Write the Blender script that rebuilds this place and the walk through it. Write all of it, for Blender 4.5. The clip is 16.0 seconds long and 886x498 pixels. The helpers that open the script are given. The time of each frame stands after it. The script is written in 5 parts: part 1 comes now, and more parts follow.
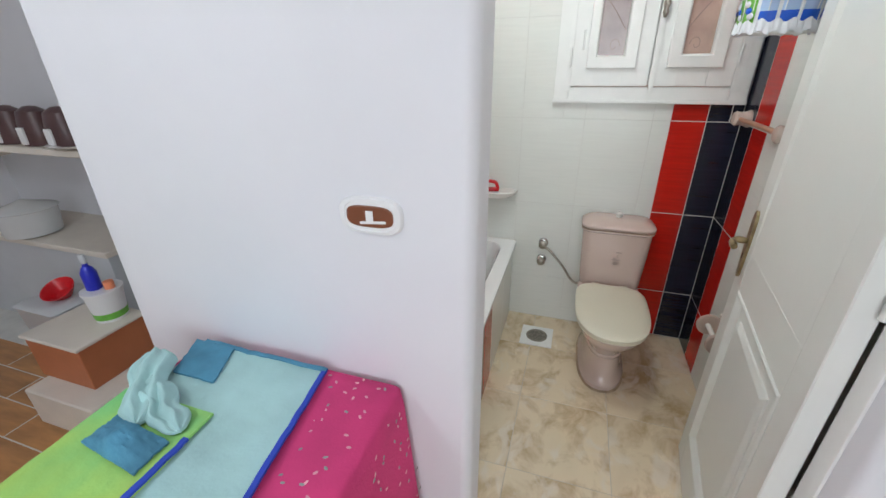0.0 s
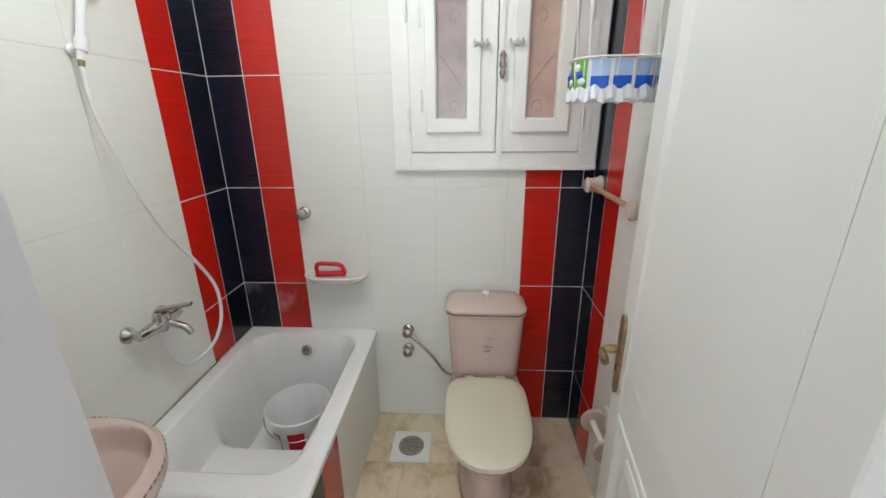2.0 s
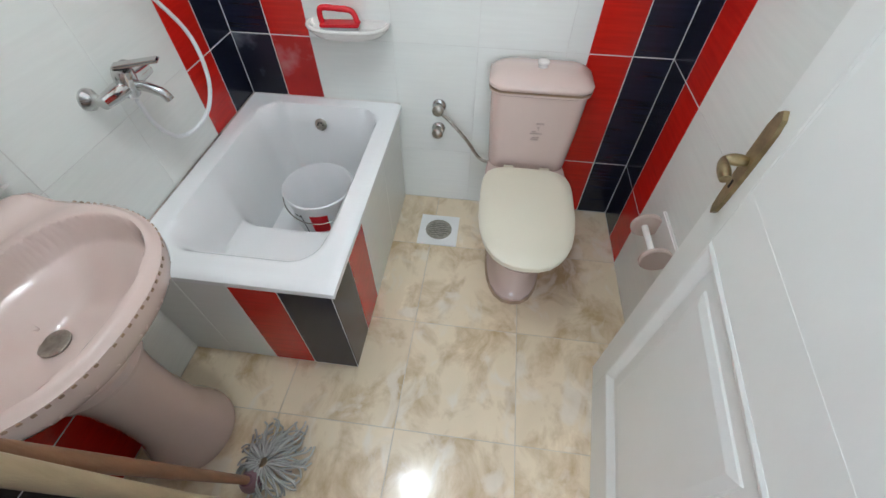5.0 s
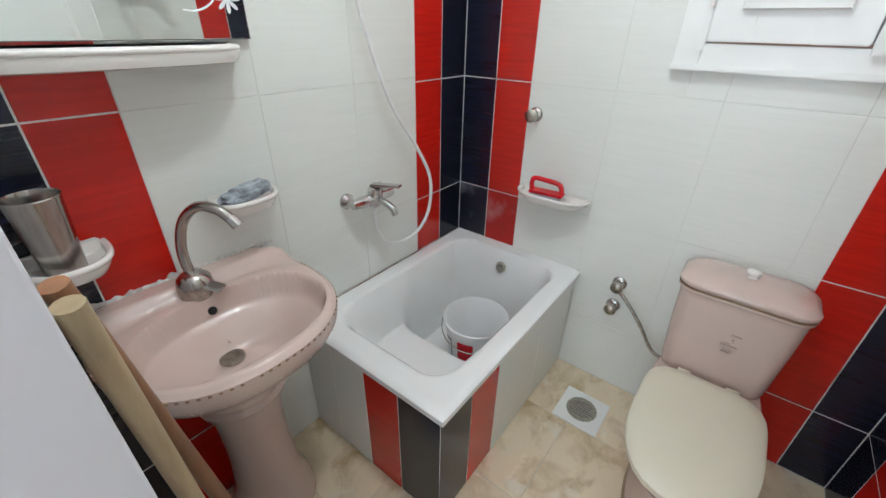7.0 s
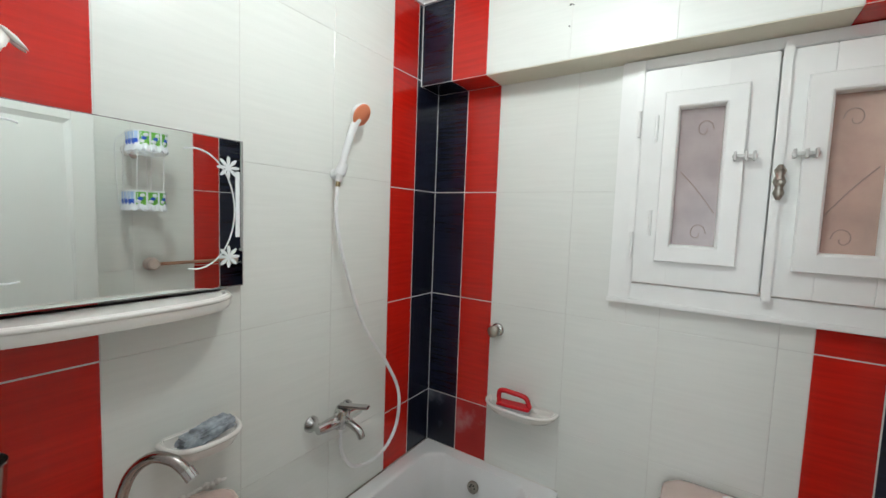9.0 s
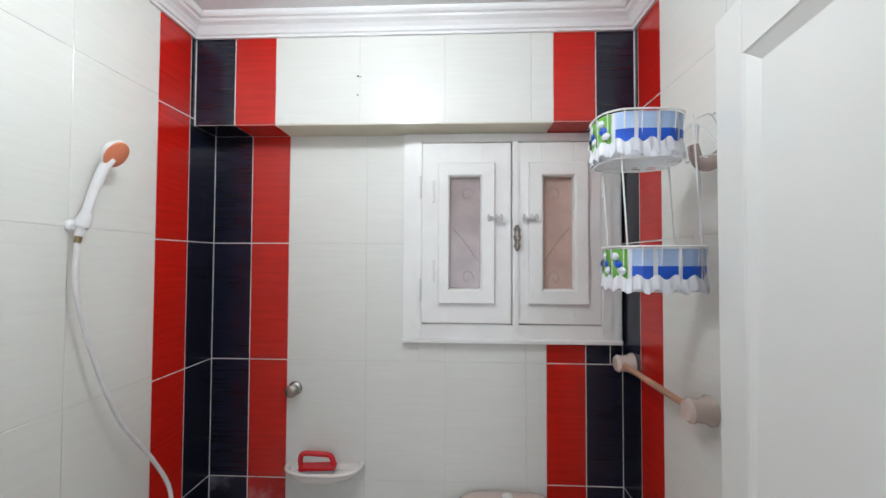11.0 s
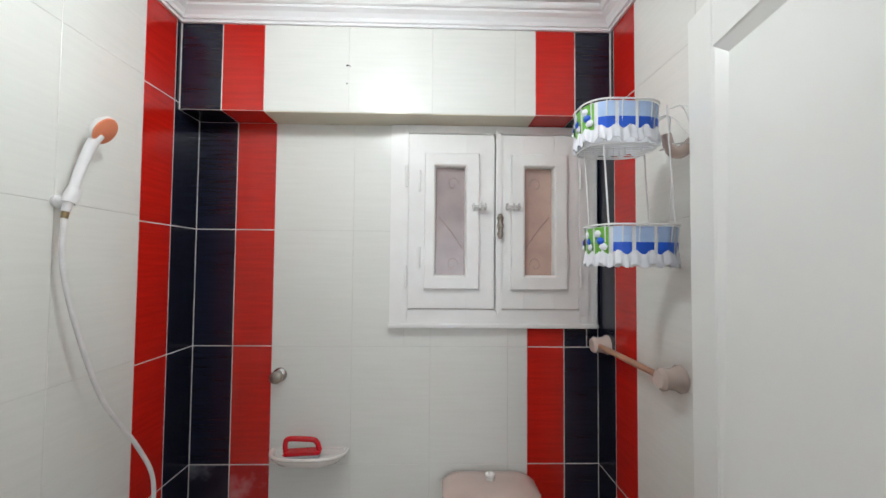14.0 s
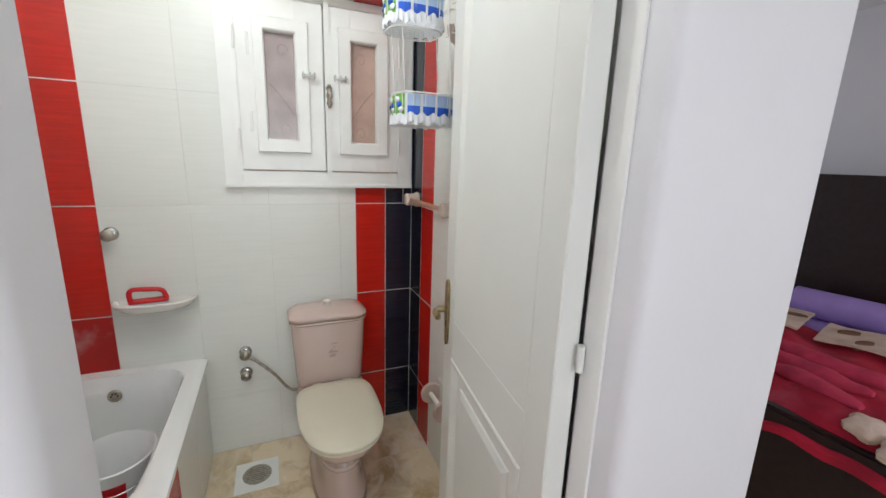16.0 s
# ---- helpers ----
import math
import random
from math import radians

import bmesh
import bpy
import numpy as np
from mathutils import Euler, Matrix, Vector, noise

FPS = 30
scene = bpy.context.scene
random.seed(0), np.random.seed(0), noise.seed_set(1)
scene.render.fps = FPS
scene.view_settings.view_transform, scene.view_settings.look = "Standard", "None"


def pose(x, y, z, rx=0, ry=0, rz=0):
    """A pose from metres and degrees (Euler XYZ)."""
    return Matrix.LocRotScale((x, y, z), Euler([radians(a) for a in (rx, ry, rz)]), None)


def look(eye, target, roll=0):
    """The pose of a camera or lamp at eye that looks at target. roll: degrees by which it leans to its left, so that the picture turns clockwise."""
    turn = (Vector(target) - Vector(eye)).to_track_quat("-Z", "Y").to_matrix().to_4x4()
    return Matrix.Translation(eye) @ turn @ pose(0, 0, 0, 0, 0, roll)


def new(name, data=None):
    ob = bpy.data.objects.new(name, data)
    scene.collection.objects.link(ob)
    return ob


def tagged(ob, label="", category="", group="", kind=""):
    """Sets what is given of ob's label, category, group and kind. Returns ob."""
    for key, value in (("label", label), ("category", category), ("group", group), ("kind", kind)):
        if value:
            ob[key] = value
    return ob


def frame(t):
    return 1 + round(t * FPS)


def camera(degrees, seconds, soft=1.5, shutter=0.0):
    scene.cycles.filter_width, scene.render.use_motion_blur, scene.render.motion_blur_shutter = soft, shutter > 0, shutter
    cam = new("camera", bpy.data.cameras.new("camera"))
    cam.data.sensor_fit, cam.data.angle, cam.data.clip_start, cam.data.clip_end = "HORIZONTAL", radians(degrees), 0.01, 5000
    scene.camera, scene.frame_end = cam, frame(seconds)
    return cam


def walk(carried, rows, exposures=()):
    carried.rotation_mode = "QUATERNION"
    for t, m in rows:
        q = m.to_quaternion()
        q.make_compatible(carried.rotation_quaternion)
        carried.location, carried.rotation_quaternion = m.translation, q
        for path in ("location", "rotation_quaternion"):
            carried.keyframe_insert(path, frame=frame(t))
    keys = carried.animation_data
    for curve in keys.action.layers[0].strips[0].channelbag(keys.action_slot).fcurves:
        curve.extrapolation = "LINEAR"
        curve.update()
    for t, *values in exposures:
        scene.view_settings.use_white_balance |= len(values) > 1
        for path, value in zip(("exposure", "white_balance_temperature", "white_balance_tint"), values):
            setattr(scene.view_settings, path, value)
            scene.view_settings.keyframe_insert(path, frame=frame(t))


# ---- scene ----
cam = camera(95.8, 16.0)
PATH = [
    (0, (0.983, -2.421, 1.598), (0.414, -0.697, 0.759), -0.8),
    (0.5, (0.894, -2.312, 1.622), (0.779, -0.46, 0.877), -0.8),
    (1, (0.933, -2.185, 1.612), (0.956, -0.331, 0.864), -0.4),
    (1.5, (1.103, -1.996, 1.605), (1.067, -0.121, 0.909), 1.1),
    (2, (1.16, -1.88, 1.647), (1.05, 0.011, 1.006), -0.6),
    (2.5, (1.132, -1.807, 1.612), (1.04, 0.031, 0.828), -0.4),
    (3, (1.086, -1.746, 1.576), (1.018, -0.037, 0.539), 0.8),
    (3.2, (1.084, -1.73, 1.555), (1.046, -0.081, 0.424), 1.4),
    (5.3, (1.077, -1.597, 1.502), (0.847, -0.356, -0.05), -0.2),
    (5.5, (1.056, -1.638, 1.468), (0.716, -0.329, -0.005), -0.2),
    (6, (1.062, -1.656, 1.511), (0.357, -0.279, 0.244), 1.0),
    (6.5, (1.106, -1.629, 1.545), (0.21, -0.23, 0.43), 0.6),
    (7, (1.133, -1.609, 1.513), (0.069, -0.225, 0.537), 1.1),
    (7.5, (1.135, -1.608, 1.571), (0.028, -0.146, 0.774), 1.4),
    (8, (1.134, -1.624, 1.616), (-0.005, -0.054, 1.129), 1.4),
    (8.5, (1.145, -1.627, 1.661), (-0.009, -0.019, 1.375), 1.8),
    (9, (1.142, -1.641, 1.69), (0.043, 0.023, 1.537), 2.1),
    (9.5, (1.143, -1.661, 1.7), (0.251, 0.128, 1.644), 2.1),
    (10, (1.134, -1.678, 1.707), (0.568, 0.24, 1.653), 1.2),
    (10.2, (1.111, -1.686, 1.71), (0.668, 0.263, 1.666), 1.0),
    (12.3, (1.054, -1.732, 1.816), (1.146, 0.237, 2.152), -0.8),
    (12.5, (1.042, -1.742, 1.82), (1.125, 0.222, 2.189), -0.8),
    (13, (1.038, -1.747, 1.819), (1.123, 0.217, 2.188), -0.6),
    (13.5, (1.035, -1.742, 1.742), (1.092, 0.242, 1.987), -0.4),
    (14, (1.024, -1.751, 1.675), (1.073, 0.247, 1.748), 0.5),
    (14.5, (1.034, -1.805, 1.591), (1.087, 0.187, 1.42), 1.6),
    (15, (1.082, -1.957, 1.522), (1.165, 0.006, 1.144), 2.1),
    (15.5, (1.077, -2.074, 1.516), (1.318, -0.127, 1.126), 2.0),
    (16, (1.029, -2.144, 1.549), (1.802, -0.35, 1.122), 1.9),
]
EXPOSURES = [(0, 0.02, 6450, 8), (0.5, -0.10, 6450, 9), (1, -0.10, 6750, 10), (1.5, 0.0, 6750, 9), (2, 0.0, 6550, 9), (2.5, 0.04, 6450, 9), (3, 0.13, 6400, 9), (5.5, 0.42, 5950, 8), (6, 0.38, 6000, 8), (6.5, 0.28, 6150, 8), (7, 0.22, 6200, 8), (7.5, 0.14, 6350, 7), (8, 0.02, 6400, 7), (9, -0.28, 6450, 7), (10, -0.28, 6250, 10), (12.5, -0.42, 6400, 13), (13, -0.46, 6400, 13), (14.5, -0.18, 6500, 11), (15.5, 0.07, 6550, 10), (16, 0.0, 6600, 9)]
walk(cam, [(t, look(eye, target, roll)) for t, eye, target, roll in PATH], EXPOSURES)

# ---------- world and lights ----------
world = bpy.data.worlds.new("world")
scene.world = world
world.use_nodes = True
sky = world.node_tree.nodes.new("ShaderNodeTexSky")
sky.sky_type, sky.sun_disc, sky.sun_elevation, sky.sun_rotation = "NISHITA", False, 0.7, 2.0
world.node_tree.links.new(sky.outputs[0], world.node_tree.nodes["Background"].inputs[0])
world.node_tree.nodes["Background"].inputs[1].default_value = 0.10


def area(name, m, w, h, watts, colour):
    d = bpy.data.lights.new(name, "AREA")
    d.shape, d.size, d.size_y, d.energy, d.color = "RECTANGLE", w, h, watts, colour
    o = new(name, d)
    o.matrix_world = m
    return o


def bulb_light(name, p, r, watts, colour):
    d = bpy.data.lights.new(name, "POINT")
    d.shadow_soft_size, d.energy, d.color = r, watts, colour
    o = new(name, d)
    o.location = p
    return o


LAMP = (0.77, -1.00, 2.60)
bulb_light("bathroom_lamp_light", LAMP, 0.06, 20.5, (0.92, 0.985, 0.985))
# Unseen point lamp added to brighten the hall and the kitchen corner.
bulb_light("hall_fill", (-0.5, -3.0, 2.50), 0.09, 31, (0.87, 0.925, 0.985))
# Unseen area lamp added behind the camera for the hall wall and jamb.
area("hall_back_fill", pose(1.4, -4.48, 1.6, 90, 0, 0), 1.3, 1.1, 28, (0.84, 0.90, 0.98))
# Unseen area lamp added to brighten the bed past the wall end.
area("bedroom_fill", pose(4.0, -4.0, 1.6, 90, 0, 0), 1.2, 1.1, 14, (0.95, 0.93, 1.0))
# Area lamp added in the shaft to back-light the frosted panes.
area("shaft_fill", pose(1.3, 0.55, 2.9, 0, 0, 0), 0.9, 0.4, 7, (1.0, 0.93, 0.88))

# ---------- materials ----------
def mat(name, colour, rough=0.5, metal=0.0, var=0.06, scale=6.0, bump=0.0, bump_scale=60.0, stretch=(1, 1, 1), spec=0.5, coat=0.0, rnd=0.0, dirt=None, dirt_scale=2.5, dirt_lo=0.55, trans=0.0, rvar=0.0):
    m = bpy.data.materials.new(name)
    m.use_nodes = True
    nt = m.node_tree
    n, l = nt.nodes, nt.links
    b = n["Principled BSDF"]
    b.inputs["Roughness"].default_value, b.inputs["Metallic"].default_value = rough, metal
    b.inputs["Specular IOR Level"].default_value = spec
    b.inputs["Coat Weight"].default_value = coat
    b.inputs["Transmission Weight"].default_value = trans
    tc = n.new("ShaderNodeTexCoord")
    mp = n.new("ShaderNodeMapping")
    mp.inputs["Scale"].default_value = stretch
    l.new(tc.outputs["Object"], mp.inputs["Vector"])
    info = n.new("ShaderNodeObjectInfo")
    off = n.new("ShaderNodeVectorMath")
    off.operation = "MULTIPLY_ADD"
    l.new(info.outputs["Random"], off.inputs[0])
    off.inputs[1].default_value = (13.0, 7.0, 17.0)
    l.new(mp.outputs[0], off.inputs[2])
    big = n.new("ShaderNodeTexNoise")
    big.inputs["Scale"].default_value, big.inputs["Detail"].default_value = scale, 5
    l.new(off.outputs[0], big.inputs["Vector"])
    ramp = n.new("ShaderNodeMapRange")
    ramp.inputs[1].default_value, ramp.inputs[2].default_value = 0.3, 0.7
    ramp.inputs[3].default_value, ramp.inputs[4].default_value = 1 - var, 1 + var
    l.new(big.outputs[0], ramp.inputs[0])
    add = n.new("ShaderNodeMath")
    add.operation = "MULTIPLY_ADD"
    l.new(info.outputs["Random"], add.inputs[0])
    add.inputs[1].default_value = rnd
    l.new(ramp.outputs[0], add.inputs[2])
    mul = n.new("ShaderNodeVectorMath")
    mul.operation = "SCALE"
    mul.inputs[0].default_value = colour
    l.new(add.outputs[0], mul.inputs["Scale"])
    out = mul.outputs[0]
    if dirt:
        dn = n.new("ShaderNodeTexNoise")
        dn.inputs["Scale"].default_value, dn.inputs["Detail"].default_value = dirt_scale, 8
        l.new(off.outputs[0], dn.inputs["Vector"])
        dr = n.new("ShaderNodeMapRange")
        dr.inputs[1].default_value, dr.inputs[2].default_value = dirt_lo, dirt_lo + 0.2
        l.new(dn.outputs[0], dr.inputs[0])
        mx = n.new("ShaderNodeMix")
        mx.data_type = "RGBA"
        l.new(dr.outputs[0], mx.inputs[0])
        l.new(out, mx.inputs[6])
        mx.inputs[7].default_value = (*dirt, 1)
        out = mx.outputs[2]
    l.new(out, b.inputs["Base Color"])
    if rvar:
        rr = n.new("ShaderNodeMapRange")
        rr.inputs[1].default_value, rr.inputs[2].default_value = 0.3, 0.7
        rr.inputs[3].default_value, rr.inputs[4].default_value = max(0.02, rough - rvar), rough + rvar
        l.new(big.outputs[0], rr.inputs[0])
        l.new(rr.outputs[0], b.inputs["Roughness"])
    if bump:
        fine = n.new("ShaderNodeTexNoise")
        fine.inputs["Scale"].default_value, fine.inputs["Detail"].default_value = bump_scale, 3
        l.new(off.outputs[0], fine.inputs["Vector"])
        bp = n.new("ShaderNodeBump")
        bp.inputs["Strength"].default_value, bp.inputs["Distance"].default_value = bump, 0.002
        l.new(fine.outputs[0], bp.inputs["Height"])
        l.new(bp.outputs[0], b.inputs["Normal"])
    return m


BRUSH = (1.0, 17, 1.0)
M_WHITE = mat("white_glazed_tile", (0.79, 0.80, 0.755), 0.22, var=0.02, scale=5, bump=0.04, bump_scale=6, stretch=BRUSH, rnd=0.015)
M_RED = mat("red_glazed_tile", (0.52, 0.012, 0.006), 0.17, var=0.12, scale=5, bump=0.13, bump_scale=7, stretch=BRUSH, rnd=0.08)
M_NAVY = mat("navy_glazed_tile", (0.009, 0.011, 0.024), 0.20, var=0.25, scale=5, bump=0.12, bump_scale=7, stretch=BRUSH, rnd=0.2)
M_GROUT = mat("white_grout", (0.72, 0.70, 0.66), 0.8, var=0.12, scale=9, dirt=(0.33, 0.29, 0.25), dirt_scale=5, dirt_lo=0.56)
M_GREYGROUT = mat("grey_grout", (0.68, 0.67, 0.63), 0.85, var=0.1, scale=9)
M_CREAM = mat("cream_painted_plaster", (0.70, 0.66, 0.54), 0.6, var=0.06, scale=4, bump=0.2)
M_PAINT = mat("white_wall_paint", (0.76, 0.76, 0.79), 0.55, var=0.025, scale=2.2, bump=0.22, bump_scale=45)
M_CEIL = mat("ceiling_paint", (0.84, 0.84, 0.86), 0.7, var=0.02, scale=2, bump=0.15)
M_CROWN = mat("gypsum_white", (0.86, 0.86, 0.87), 0.55, var=0.02, scale=5)
M_DOOR = mat("white_gloss_door_paint", (0.75, 0.76, 0.725), 0.30, var=0.025, scale=3, bump=0.12, bump_scale=30)
M_FRAME = mat("white_gloss_window_paint", (0.85, 0.85, 0.825), 0.32, var=0.03, scale=8, bump=0.2, bump_scale=50)
def marble_floor(name):
    """Beige tile glaze with brown clouds, pale broken veins and a fine speckle."""
    m = mat(name, (0.77, 0.645, 0.46), 0.20, var=0.05, scale=3, stretch=(1.0, 0.75, 1), dirt=(0.52, 0.375, 0.21), dirt_scale=6.5, dirt_lo=0.47, bump=0.05, bump_scale=20, rnd=0.05, rvar=0.1)
    n, l = m.node_tree.nodes, m.node_tree.links
    b = n["Principled BSDF"]
    clouds = [k for k in n if k.bl_idname == "ShaderNodeTexNoise"]
    for k in clouds[:2]:
        k.inputs["Distortion"].default_value = 0.5
        k.inputs["Roughness"].default_value = 0.62
    before = b.inputs["Base Color"].links[0].from_socket
    vein = n.new("ShaderNodeTexNoise")
    vein.inputs["Scale"].default_value, vein.inputs["Detail"].default_value, vein.inputs["Distortion"].default_value = 8.0, 6, 1.0
    l.new(clouds[0].inputs["Vector"].links[0].from_socket, vein.inputs["Vector"])
    cut = n.new("ShaderNodeMapRange")
    cut.inputs[1].default_value, cut.inputs[2].default_value, cut.inputs[4].default_value = 0.55, 0.66, 0.75
    l.new(vein.outputs[0], cut.inputs[0])
    mx = n.new("ShaderNodeMix")
    mx.data_type = "RGBA"
    l.new(cut.outputs[0], mx.inputs[0])
    l.new(before, mx.inputs[6])
    mx.inputs[7].default_value = (0.80, 0.72, 0.60, 1)
    l.new(mx.outputs[2], b.inputs["Base Color"])
    return m


M_FLOOR = marble_floor("beige_marble_floor_tile")
M_FGROUT = mat("floor_grout", (0.58, 0.52, 0.43), 0.85, var=0.15)
M_PINK = mat("pink_glazed_ceramic", (0.63, 0.49, 0.43), 0.07, var=0.04, scale=3, coat=0.5)
M_PINKD = mat("brown_gilt_edging", (0.26, 0.16, 0.09), 0.35, var=0.3, scale=40)
M_ROSE = mat("beige_pink_ceramic", (0.70, 0.58, 0.51), 0.12, var=0.04, scale=4, coat=0.3)
M_SEAT = mat("ivory_plastic_seat", (0.74, 0.69, 0.55), 0.28, var=0.02, scale=4)
M_IVORY = mat("ivory_glazed_ceramic", (0.82, 0.785, 0.74), 0.12, var=0.03, scale=4, coat=0.3)
M_TUB = mat("white_acrylic", (0.88, 0.88, 0.87), 0.14, var=0.02, scale=3, coat=0.2)
M_PLAST = mat("white_plastic", (0.82, 0.82, 0.82), 0.3, var=0.02)
M_HOSE = mat("white_plastic_hose", (0.80, 0.80, 0.79), 0.35, var=0.05, scale=30)
M_CHROME = mat("chrome", (0.60, 0.60, 0.585), 0.10, 1.0, var=0.08, scale=20)
M_STEEL = mat("brushed_steel", (0.44, 0.41, 0.38), 0.17, 1.0, var=0.12, scale=12, stretch=(8, 8, 1))
# For raised bars on the grate; the shade of its slots is put into colour.
M_TARN2 = mat("slot_shade_metal", (0.20, 0.185, 0.16), 0.6, 0.6, var=0.3, scale=60)
M_TARN = mat("tarnished_chrome", (0.40, 0.37, 0.32), 0.3, 1.0, var=0.25, scale=60)
M_BRASS = mat("antique_brass", (0.32, 0.25, 0.14), 0.35, 1.0, var=0.3, scale=40)
M_RPLAST = mat("red_plastic", (0.62, 0.012, 0.02), 0.25, var=0.04)
M_OPLAST = mat("orange_plastic", (0.85, 0.28, 0.14), 0.4, var=0.05, bump=0.4, bump_scale=200)
M_CLEAR = mat("clear_white_plastic", (0.80, 0.82, 0.82), 0.25, var=0.03, trans=0.25)
M_WOOD = mat("brown_stained_broomstick", (0.26, 0.12, 0.055), 0.5, var=0.25, scale=6, stretch=(6, 6, 0.6), bump=0.3)
M_TAN = mat("tan_wood_stick", (0.42, 0.32, 0.19), 0.5, var=0.2, scale=6, stretch=(6, 6, 0.6), bump=0.3)
M_ROD = mat("wooden_towel_rod", (0.45, 0.24, 0.15), 0.35, var=0.15, scale=8)
M_MOP = mat("grey_cotton_strand", (0.46, 0.46, 0.43), 0.9, var=0.25, scale=14, rnd=0.1)
M_MOPC = mat("purple_mop_socket", (0.24, 0.12, 0.15), 0.5, var=0.2)
M_SPONGE = mat("grey_scourer", (0.30, 0.33, 0.36), 0.8, var=0.5, scale=40, bump=1.0, bump_scale=90)
M_WIRE = mat("white_coated_wire", (0.80, 0.80, 0.79), 0.35, var=0.04)
M_LACE = mat("white_lace_plastic", (0.80, 0.82, 0.86), 0.45, var=0.06, scale=30)
M_BLUE = mat("blue_print_plastic", (0.012, 0.10, 0.60), 0.35, var=0.15, scale=14)
M_LBLUE = mat("pale_blue_plastic", (0.45, 0.60, 0.85), 0.35, var=0.12, scale=14)
M_GREEN = mat("green_print_plastic", (0.16, 0.48, 0.06), 0.4, var=0.2, scale=20)
# Black print and wire; on hole discs the shade inside is put into colour.
M_BLACK = mat("black_print_and_hole_shade", (0.012, 0.011, 0.010), 0.7, var=0.2)
M_BROWNSW = mat("brown_switch_insert", (0.20, 0.065, 0.03), 0.35, var=0.1)
M_BOLT = mat("worn_paint_on_metal", (0.62, 0.61, 0.59), 0.45, var=0.25, scale=60, dirt=(0.22, 0.20, 0.18), dirt_scale=30, dirt_lo=0.56)
M_PANE_A = mat("mauve_frosted_glass", (0.47, 0.39, 0.385), 0.22, var=0.13, scale=9, bump=0.25, bump_scale=30, trans=0.15)
M_PANE_B = mat("tan_frosted_glass", (0.62, 0.44, 0.37), 0.22, var=0.13, scale=9, bump=0.25, bump_scale=30, trans=0.15)
M_PANELINE = mat("pane_scroll_print", (0.33, 0.24, 0.21), 0.3, var=0.1)
M_MIRROR = mat("silvered_mirror", (0.86, 0.90, 0.88), 0.015, 1.0, var=0.0)
M_GLASSEDGE = mat("mirror_edge_glass", (0.20, 0.16, 0.17), 0.2, var=0.1)
M_ETCH = mat("etched_white", (0.80, 0.82, 0.82), 0.6, var=0.04)
M_GILT = mat("gilt_metal", (0.75, 0.52, 0.22), 0.25, 1.0, var=0.1)
M_PINKCLOTH = mat("pink_floral_cotton", (0.68, 0.05, 0.20), 0.85, var=0.18, scale=5, bump=0.4, bump_scale=160)
M_PINKDOT = mat("pale_flower_print", (0.74, 0.38, 0.42), 0.85, var=0.2, scale=20)
M_GREYDOT = mat("grey_leaf_print", (0.30, 0.34, 0.30), 0.85, var=0.2, scale=20)
M_TEAL = mat("teal_cotton", (0.40, 0.62, 0.61), 0.8, var=0.14, scale=5, bump=0.35, bump_scale=120)
M_DTEAL = mat("deep_teal_cotton", (0.07, 0.24, 0.36), 0.8, var=0.3, scale=8, bump=0.35, bump_scale=120)
M_LIME = mat("lime_cotton", (0.46, 0.66, 0.12), 0.8, var=0.16, scale=4, dirt=(0.18, 0.60, 0.22), dirt_scale=2.2, dirt_lo=0.45, bump=0.35, bump_scale=120)
M_BLUEHEM = mat("blue_hem", (0.02, 0.06, 0.48), 0.7, var=0.1)
M_BROWNTILE = mat("brown_wood_look_tile", (0.42, 0.20, 0.07), 0.4, var=0.3, scale=4, stretch=(1, 5, 5), rnd=0.1)
M_TERRA = mat("terracotta_card", (0.45, 0.15, 0.06), 0.6, var=0.1)
M_OFFW = mat("off_white_laminate", (0.72, 0.66, 0.58), 0.45, var=0.06, scale=5)
M_KTILE = mat("grey_white_kitchen_tile", (0.58, 0.60, 0.62), 0.3, var=0.05, scale=4)
M_MAROON = mat("dark_brown_crockery", (0.09, 0.045, 0.045), 0.35, var=0.2)
M_BOTTLE = mat("blue_bottle_plastic", (0.02, 0.03, 0.55), 0.3, var=0.08)
M_DARKWOOD = mat("dark_stained_wood", (0.022, 0.010, 0.009), 0.35, var=0.3, scale=5, stretch=(1, 6, 6))
M_LILAC = mat("lilac_sheet", (0.36, 0.24, 0.58), 0.8, var=0.1, scale=6)
M_BLANKET = mat("red_plush_blanket", (0.38, 0.008, 0.03), 0.95, var=0.35, scale=6, dirt=(0.50, 0.06, 0.10), dirt_scale=5, dirt_lo=0.56, bump=0.5, bump_scale=150)
M_BROWNB = mat("brown_plush_pattern", (0.20, 0.10, 0.06), 0.95, var=0.2, scale=14, bump=0.5, bump_scale=150)
M_ROSEB = mat("rose_plush_pattern", (0.50, 0.035, 0.085), 0.95, var=0.3, scale=9, bump=0.5, bump_scale=150)
M_CREAMB = mat("cream_plush_pattern", (0.66, 0.50, 0.40), 0.95, var=0.15, scale=12, bump=0.5, bump_scale=150)
M_SHAFT = mat("pinkish_shaft_plaster", (0.62, 0.45, 0.38), 0.8, var=0.1, scale=3)
M_GLOW = bpy.data.materials.new("lamp_glass_lit")
M_GLOW.use_nodes = True
M_GLOW.node_tree.nodes["Principled BSDF"].inputs["Emission Color"].default_value = (1, 0.98, 0.94, 1)
M_GLOW.node_tree.nodes["Principled BSDF"].inputs["Emission Strength"].default_value = 4.0

